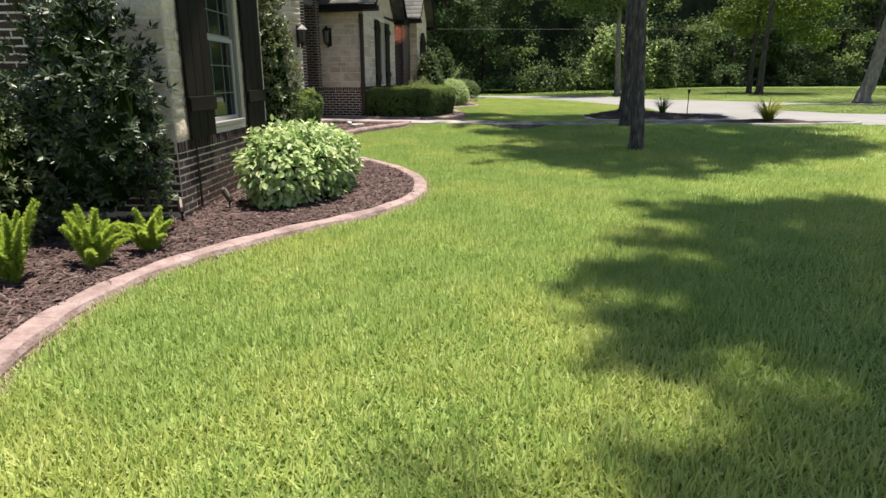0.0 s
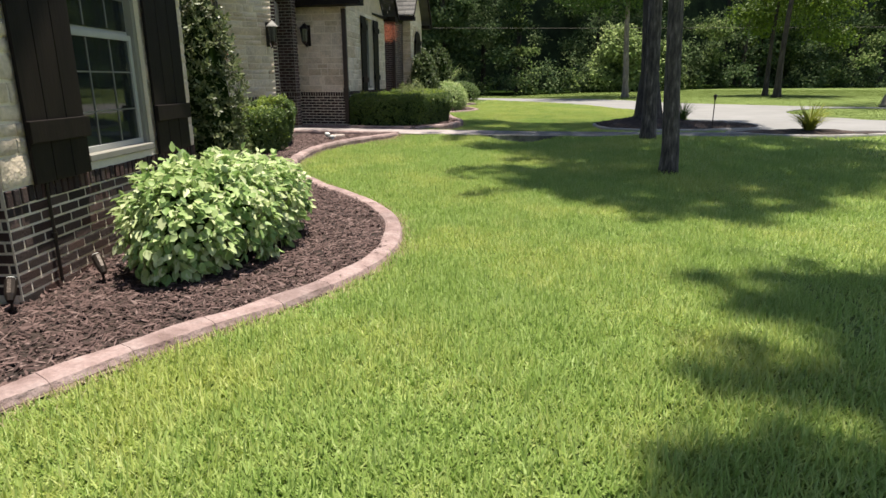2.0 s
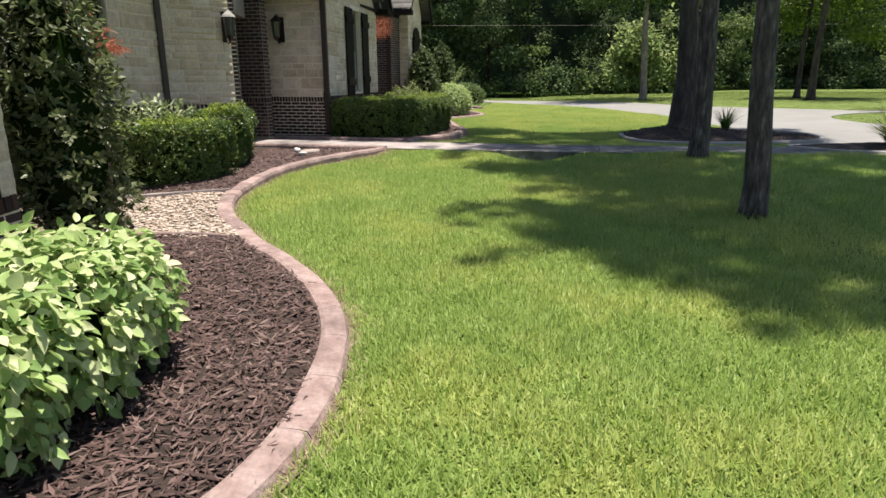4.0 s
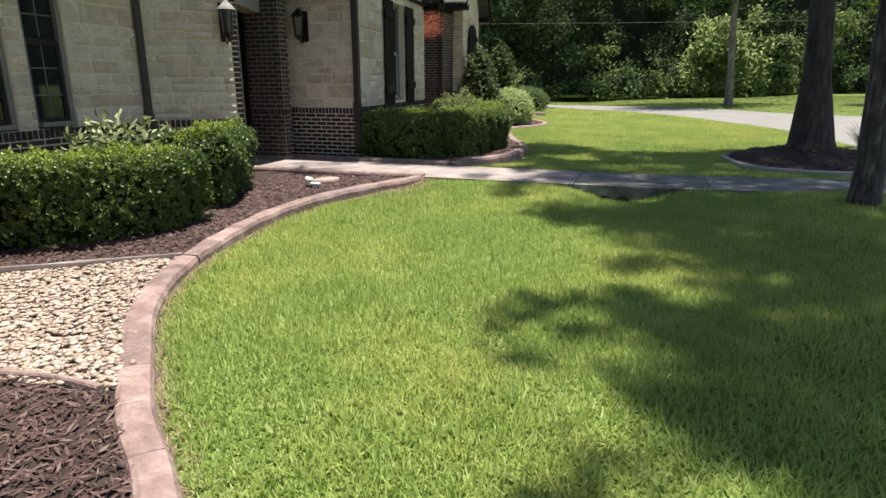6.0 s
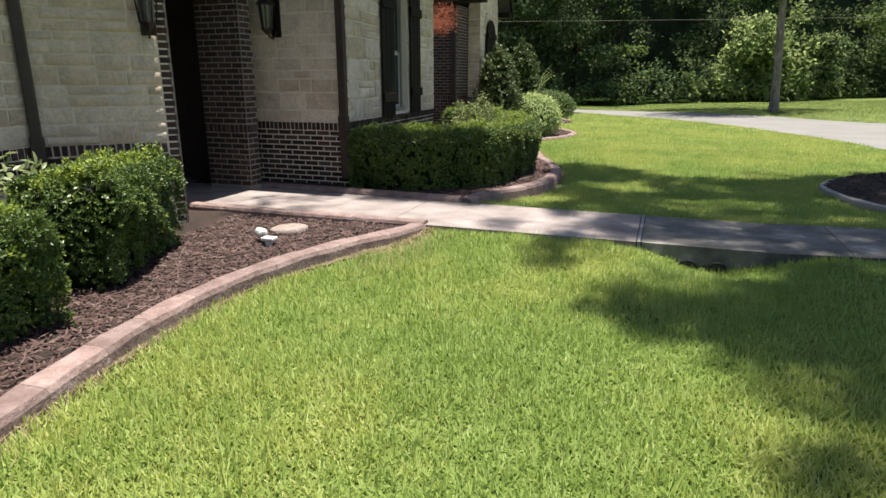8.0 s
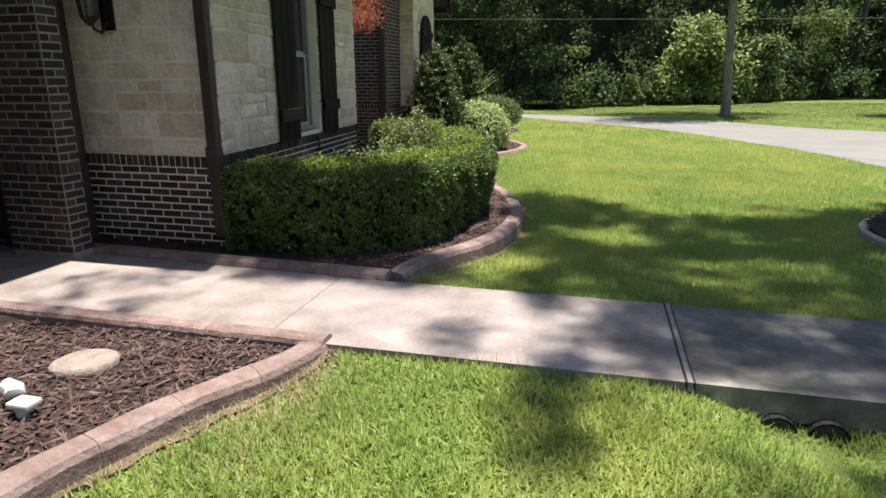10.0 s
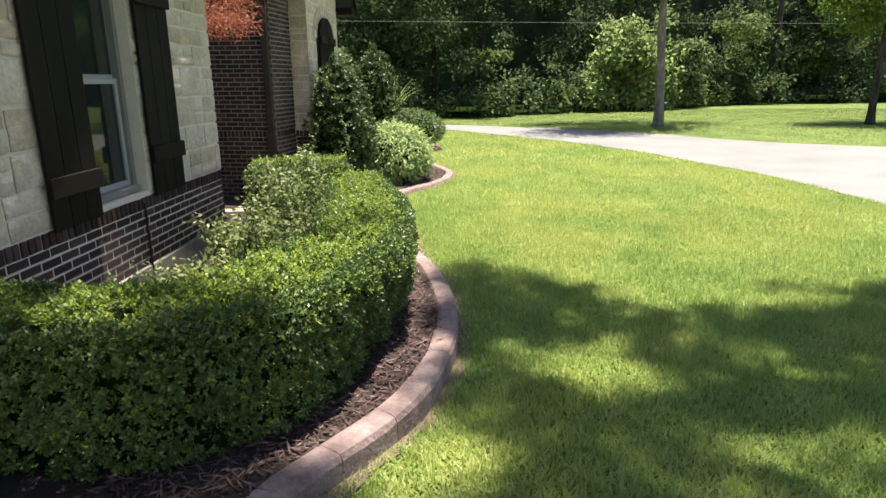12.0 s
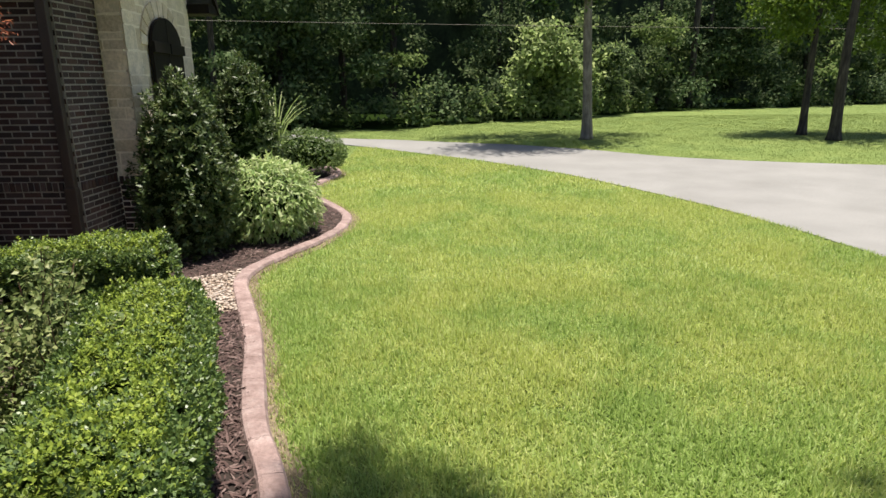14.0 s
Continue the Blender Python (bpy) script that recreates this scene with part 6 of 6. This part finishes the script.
def blade_clump(name, label, x, y, z, n, length, width, mat, lean=0.5, category="plant", group=""):
    ob = empty(name, label, category, group, at=(x, y, z))
    v, f = [], []
    for k in range(n):
        a, l, b = rng.uniform(0, math.tau), length * rng.uniform(0.6, 1.1), lean * rng.uniform(0.3, 1.2)
        d, w = np.array([math.cos(a), math.sin(a), 0]), width * rng.uniform(0.7, 1.2)
        side = np.array([-d[1], d[0], 0]) * w / 2
        p0 = d * rng.uniform(0, 0.08)
        i = len(v)
        for s in (0, 0.4, 0.75, 1.0):
            c = p0 + d * l * math.sin(b) * s ** 1.6 + np.array([0, 0, l * (s * math.cos(b * 0.6) - 0.25 * b * s ** 2)])
            v += [c - side * (1 - s * 0.85), c + side * (1 - s * 0.85)]
        f += [(i + 2 * q, i + 2 * q + 1, i + 2 * q + 3, i + 2 * q + 2) for q in range(3)]
    raw("foliage", v, f, mat, ob)
    return ob


blade_clump("flax_clump", "yellow-green strap-leaved clump in the island bed", 4.65, 17.1, float(island_top(4.65, 17.1)) - 0.02, 190, 0.72, 0.038, M["flax"], 1.15)
blade_clump("liriope_clump", "dark strap-leaved clump beside the big tree", 2.5, 20.2, float(island_top(2.5, 20.2)) - 0.02, 140, 0.62, 0.02, M["crown"], 0.8)
blade_clump("sago_palm", "feathery pale fronds above the clipped shrubs", -6.4, 31.5, 1.0, 36, 1.25, 0.045, M["varieg"], 0.8)

ob = empty("path_light", "dark metal path light on a stake in the island bed", "path light", at=(2.96, 18.6, float(island_top(2.96, 18.6))))
bm = bmesh.new()
tube(bm, [(0, 0, -0.1), (0, 0, 0.72)], [0.012, 0.012], 8)
part("stake", bm, M["metal"], ob)
bm = bmesh.new()
tube(bm, [(0, 0, 0.72), (0, 0, 0.8)], [0.03, 0.038], 8)
part("lamp_housing", bm, M["metal"], ob)
bm = bmesh.new()
tube(bm, [(0, 0, 0.8005), (0, 0, 0.815), (0, 0, 0.85)], [0.055, 0.05, 0.01], 8)
part("cap", bm, M["metal"], ob)

bm = bmesh.new()
xs = np.linspace(-60, 70, 40)
tube(bm, [(x, 43.5 + 0.2 * x, 4.35 + 0.00018 * (x - 5) ** 2) for x in xs], [0.007] * 40, 5)
tagged(part("power_line", bm, M["concrete_old"]), "thin overhead power line before the woods", "cable")

# ---- ground cover ----
def scatter(x0, x1, y0, y1, density):
    n = int((x1 - x0) * (y1 - y0) * density)
    return rng.uniform(x0, x1, n), rng.uniform(y0, y1, n)


def curb_gap(x, y):
    """Distance to the nearest curb of the long beds."""
    best = np.full(x.shape, 9.0)
    for line in (CURB_S[::2], CURB_N[::2]):
        for a, b in zip(line, line[1:]):
            near = (np.abs(x - a[0]) < 0.7) & (np.abs(y - a[1]) < 0.7)
            if near.any():
                best[near] = np.minimum(best[near], np.hypot(x[near] - a[0], y[near] - a[1]))
    return best


DRIVE_EDGE = [tuple(p) for p in spline(DRIVE + DRIVE[:1], 0.6)[:-1]]


def lawn_only(x, y):
    keep = ~(inside(x, y, BED_S) | inside(x, y, BED_N) | inside(x, y, WALK) | inside(x, y - 0.02, DRIVE_EDGE) | inside(x, y, ISLAND) | inside(x, y, ISLAND_2))
    keep &= ~((y < 0.9) & (x < -2.2)) & ~(x < -5.6)
    x, y = x[keep], y[keep]
    d = curb_gap(x, y)
    wide = 0.12 * np.exp(-((y - 14.85) / 0.6) ** 2) * (x < -3.5)
    thin = smooth(d, 0.07 + wide, 0.27 + 1.4 * wide) * 0.95 + 0.05
    bare = 0.55 + 0.45 * smooth(waves(x, y, 1.9, 2.0) + 0.3 * waves(x, y, 6.0), -1.1, -0.55)
    worn = np.clip(np.hypot(x + 3.95, y - 17.0) / 0.5, 0.05, 1) * np.clip(np.hypot(x + 4.15, y - 15.4) / 0.3, 0.4, 1)
    keep = (rng.random(len(x)) < thin * bare * worn) & (d > 0.085)
    return x[keep], y[keep]


def blades(x, y, length, width):
    """Slender three-cornered blades, leaning every way, in loose tufts."""
    n = len(x)
    z = land(x, y) - 0.022
    a, tilt = rng.uniform(0, math.tau, n), np.abs(rng.normal(0.68, 0.36, n))
    L = length * rng.uniform(0.45, 1.25, n) * (0.85 + 0.3 * waves(x, y, 3.0, 1.0) + 0.15 * waves(x, y, 23.0, 3.0))
    t = a + rng.uniform(0.8, 2.3, n)
    w = width * rng.uniform(0.7, 1.3, n) / 2
    sx, sy = np.cos(t) * w, np.sin(t) * w
    tx, ty, tz = x + np.cos(a) * L * np.sin(tilt), y + np.sin(a) * L * np.sin(tilt), z + L * np.cos(tilt)
    v = np.stack([np.stack([x - sx, y - sy, z], -1), np.stack([x + sx, y + sy, z], -1), np.stack([tx, ty, tz], -1)], 1).reshape(-1, 3)
    return v, np.arange(3 * n).reshape(-1, 3)


def grass():
    V, F, base = [], [], 0
    # zones of the plan: x0, x1, y0, y1, blades to the square metre, length, width
    for x0, x1, y0, y1, den, ln, wd in ((-3.2, 1.2, 1.1, 9, 8500, 0.082, 0.0125), (-5.3, 1.2, 9, 17, 6800, 0.082, 0.013), (-4.6, 1.4, 16.6, 24.5, 6800, 0.082, 0.0135),
                                        (1.2, 4.2, 2, 17, 4000, 0.085, 0.013), (4.2, 9, 7, 17.6, 900, 0.09, 0.022), (1.2, 3.6, 17, 26, 2800, 0.085, 0.014), (-5.6, 3.0, 24.5, 30, 2800, 0.085, 0.014),
                                        (-6.4, 1.8, 30, 39, 1000, 0.09, 0.024), (-5.6, -4.6, 21.5, 24.5, 5000, 0.082, 0.0135)):
        x, y = lawn_only(*scatter(x0, x1, y0, y1, den))
        reach = np.maximum(0.45 * y + 0.7, -2.7 + 0.76 * (y - 17.0) + 0.8)
        k = x < reach
        v, f = blades(x[k], y[k], ln, wd)
        V.append(v), F.append(f + base)
        base += len(v)
    tagged(raw("grass", np.vstack(V), np.vstack(F), M["grass"]), "mown lawn grass, bright green with yellowish patches", "grass", kind="stuff")
    V, F, base = [], [], 0
    for x0, x1, y0, y1, den in ((-12, 26, 33, 48, 900), (5, 34, 48, 60, 200), (3, 24, 19, 33, 600)):
        x, y = scatter(x0, x1, y0, y1, den)
        k = ~(inside(x, y, DRIVE_EDGE) | inside(x, y, ISLAND) | inside(x, y, ISLAND_2) | inside(x, y, BED_N)) & (x > -12) & (y < 44.6 + 0.38 * (x + 8))
        v, f = blades(x[k], y[k], 0.026, 0.014)
        V.append(v), F.append(f + base)
        base += len(v)
    tagged(raw("far_grass", np.vstack(V), np.vstack(F), M["far_grass"]), "sunlit mown grass beyond the driveway", "grass", kind="stuff")


grass()


def chips(x, y, z, length, width, name, label, mat, category):
    n = len(x)
    a, e = rng.uniform(0, math.tau, n), rng.normal(0, 0.28, n)
    L, W = length * rng.uniform(0.4, 1.5, n), width * rng.uniform(0.5, 1.4, n)
    d = np.stack([np.cos(a) * np.cos(e), np.sin(a) * np.cos(e), np.sin(e)], -1)
    s = np.stack([-np.sin(a), np.cos(a), rng.normal(0, 0.35, n)], -1)
    c = np.stack([x, y, z + rng.uniform(0.0, 0.025, n)], -1)
    u = np.array([0, 0, 1.0]) * (W * 0.5)[:, None]
    v = np.stack([c - d * (L / 2)[:, None], c + s * (W / 2)[:, None] - u * 0.3, c + d * (L / 2)[:, None], c - s * (W / 2)[:, None] - u * 0.3, c + u * 0.6 + d * (L * 0.15)[:, None]], 1).reshape(-1, 3)
    k = np.arange(n)[:, None] * 5
    f = np.concatenate([k + np.array(q) for q in ((0, 1, 4), (1, 2, 4), (2, 3, 4), (3, 0, 4))])
    return tagged(raw(name, v, f, mat), label, category, kind="stuff")


def mulch():
    x, y = [], []
    for x0, x1, y0, y1, den in ((-4.4, -1.7, 1.5, 9.3, 1700), (-6.4, -4.2, 10.6, 15.5, 1600), (-5.0, -3.5, 17.0, 24.0, 1500), (-6.4, -5.0, 17.3, 24.0, 380), (-6.5, -4.3, 24.6, 29, 700)):
        p, q = scatter(x0, x1, y0, y1, den)
        k = (inside(p, q, BED_S) & ~gravel_s(p, q)) | (inside(p, q, BED_N) & ~gravel_n(p, q))
        k &= curb_gap(p, q) > 0.075
        x.append(p[k]), y.append(q[k])
    x, y = np.concatenate(x), np.concatenate(y)
    chips(x, y, bed_top(x, y), 0.078, 0.015, "bark_mulch", "shredded brown bark mulch over the beds", M["chip"], "mulch")
    p, q = scatter(0, 4.2, 17.5, 21.2, 300)
    k = inside(p, q, ISLAND)
    chips(p[k], q[k], island_top(p[k], q[k]), 0.08, 0.02, "dark_mulch", "dark mulch round the big tree", M["chip_dark"], "mulch")


mulch()


def pebbles():
    bm = bmesh.new()
    bmesh.ops.create_icosphere(bm, subdivisions=1, radius=1)
    bv = np.array([v.co[:] for v in bm.verts])
    bf = np.array([[v.index for v in f.verts] for f in bm.faces])
    bm.free()
    X, Y = [], []
    for box_, test, poly, den in (((-6.6, -3.5, 8.9, 11.5), gravel_s, BED_S, 2000), ((-6.2, -4.85, 23.3, 24.9), gravel_n, BED_N, 1300)):
        x, y = scatter(*box_, den)
        k = inside(x, y, poly) & test(x, y) & (curb_gap(x, y) > 0.085)
        X.append(x[k]), Y.append(y[k])
    x, y = np.concatenate(X), np.concatenate(Y)
    n = len(x)
    size = rng.uniform(0.012, 0.027, n)[:, None] * np.stack([rng.uniform(0.8, 1.5, n), rng.uniform(0.7, 1.1, n), rng.uniform(0.3, 0.5, n)], -1)
    a = rng.uniform(0, math.tau, n)
    jitter = 1 + rng.normal(0, 0.17, (n, len(bv)))
    p = bv[None] * size[:, None] * jitter[..., None]
    c, s = np.cos(a)[:, None], np.sin(a)[:, None]
    v = np.stack([p[..., 0] * c - p[..., 1] * s + x[:, None], p[..., 0] * s + p[..., 1] * c + y[:, None], p[..., 2] + (bed_top(x, y) + rng.uniform(-0.004, 0.022, n))[:, None]], -1).reshape(-1, 3)
    f = (bf[None] + (np.arange(n) * len(bv))[:, None, None]).reshape(-1, 3)
    tagged(raw("pebbles", v, f, M["gravel"]), "cream and pink river pebbles", "pebbles", kind="stuff")


pebbles()


def dry_verge():
    """Bare dry soil along the outer foot of the curbs."""
    for line in (CURB_S, CURB_N):
        d = np.gradient(line, axis=0)
        d /= np.linalg.norm(d, axis=1, keepdims=True)
        v, f = [], []
        for i, (p, t) in enumerate(zip(line, d)):
            w = 0.015 + 0.05 * (0.5 + 0.5 * math.sin(i * 0.37)) + 0.02 * math.sin(i * 1.9) + (0.05 if line is CURB_N else 0.0) + 0.2 * math.exp(-((p[1] - 17.0) / 0.3) ** 2) + 0.05 * math.exp(-((p[1] - 14.95) / 0.5) ** 2)
            for u in (0.05, 0.08 + w):
                x, y = p[0] + t[1] * u, p[1] - t[0] * u
                v.append((x, y, float(land(x, y)) - 0.004))
        f = [(2 * i, 2 * i + 1, 2 * i + 3, 2 * i + 2) for i in range(len(line) - 1)]
        tagged(raw("verge", v, f, M["straw"]), "dry bare soil strip along the curb", "soil", kind="structure")


dry_verge()


def dry_tufts():
    """Thin straw-coloured blades at the outer foot of the curbs."""
    X, Y = [], []
    for line, n in ((CURB_S, 5200), (CURB_N, 6500)):
        d = np.gradient(line, axis=0)
        d /= np.linalg.norm(d, axis=1, keepdims=True)
        i = rng.integers(0, len(line), n)
        u = 0.09 + np.abs(rng.normal(0, 0.075, n))
        along = rng.uniform(-0.05, 0.05, n)
        X.append(line[i, 0] + d[i, 1] * u + d[i, 0] * along), Y.append(line[i, 1] - d[i, 0] * u + d[i, 1] * along)
    n = 1300
    X.append(-3.85 + rng.normal(0, 0.2, n)), Y.append(17.05 + rng.normal(0, 0.18, n))
    X.append(-4.2 + rng.normal(0, 0.2, 2600)), Y.append(14.95 + rng.normal(0, 0.4, 2600))
    x, y = np.concatenate(X), np.concatenate(Y)
    k = ~(inside(x, y, WALK) | inside(x, y, BED_S) | inside(x, y, BED_N))
    v, f = blades(x[k], y[k], 0.06, 0.008)
    tagged(raw("straw_grass", v + np.array([0, 0, 0.012]), f, M["straw_blade"]), "dry straw-coloured grass along the curbs", "grass", kind="stuff")


dry_tufts()
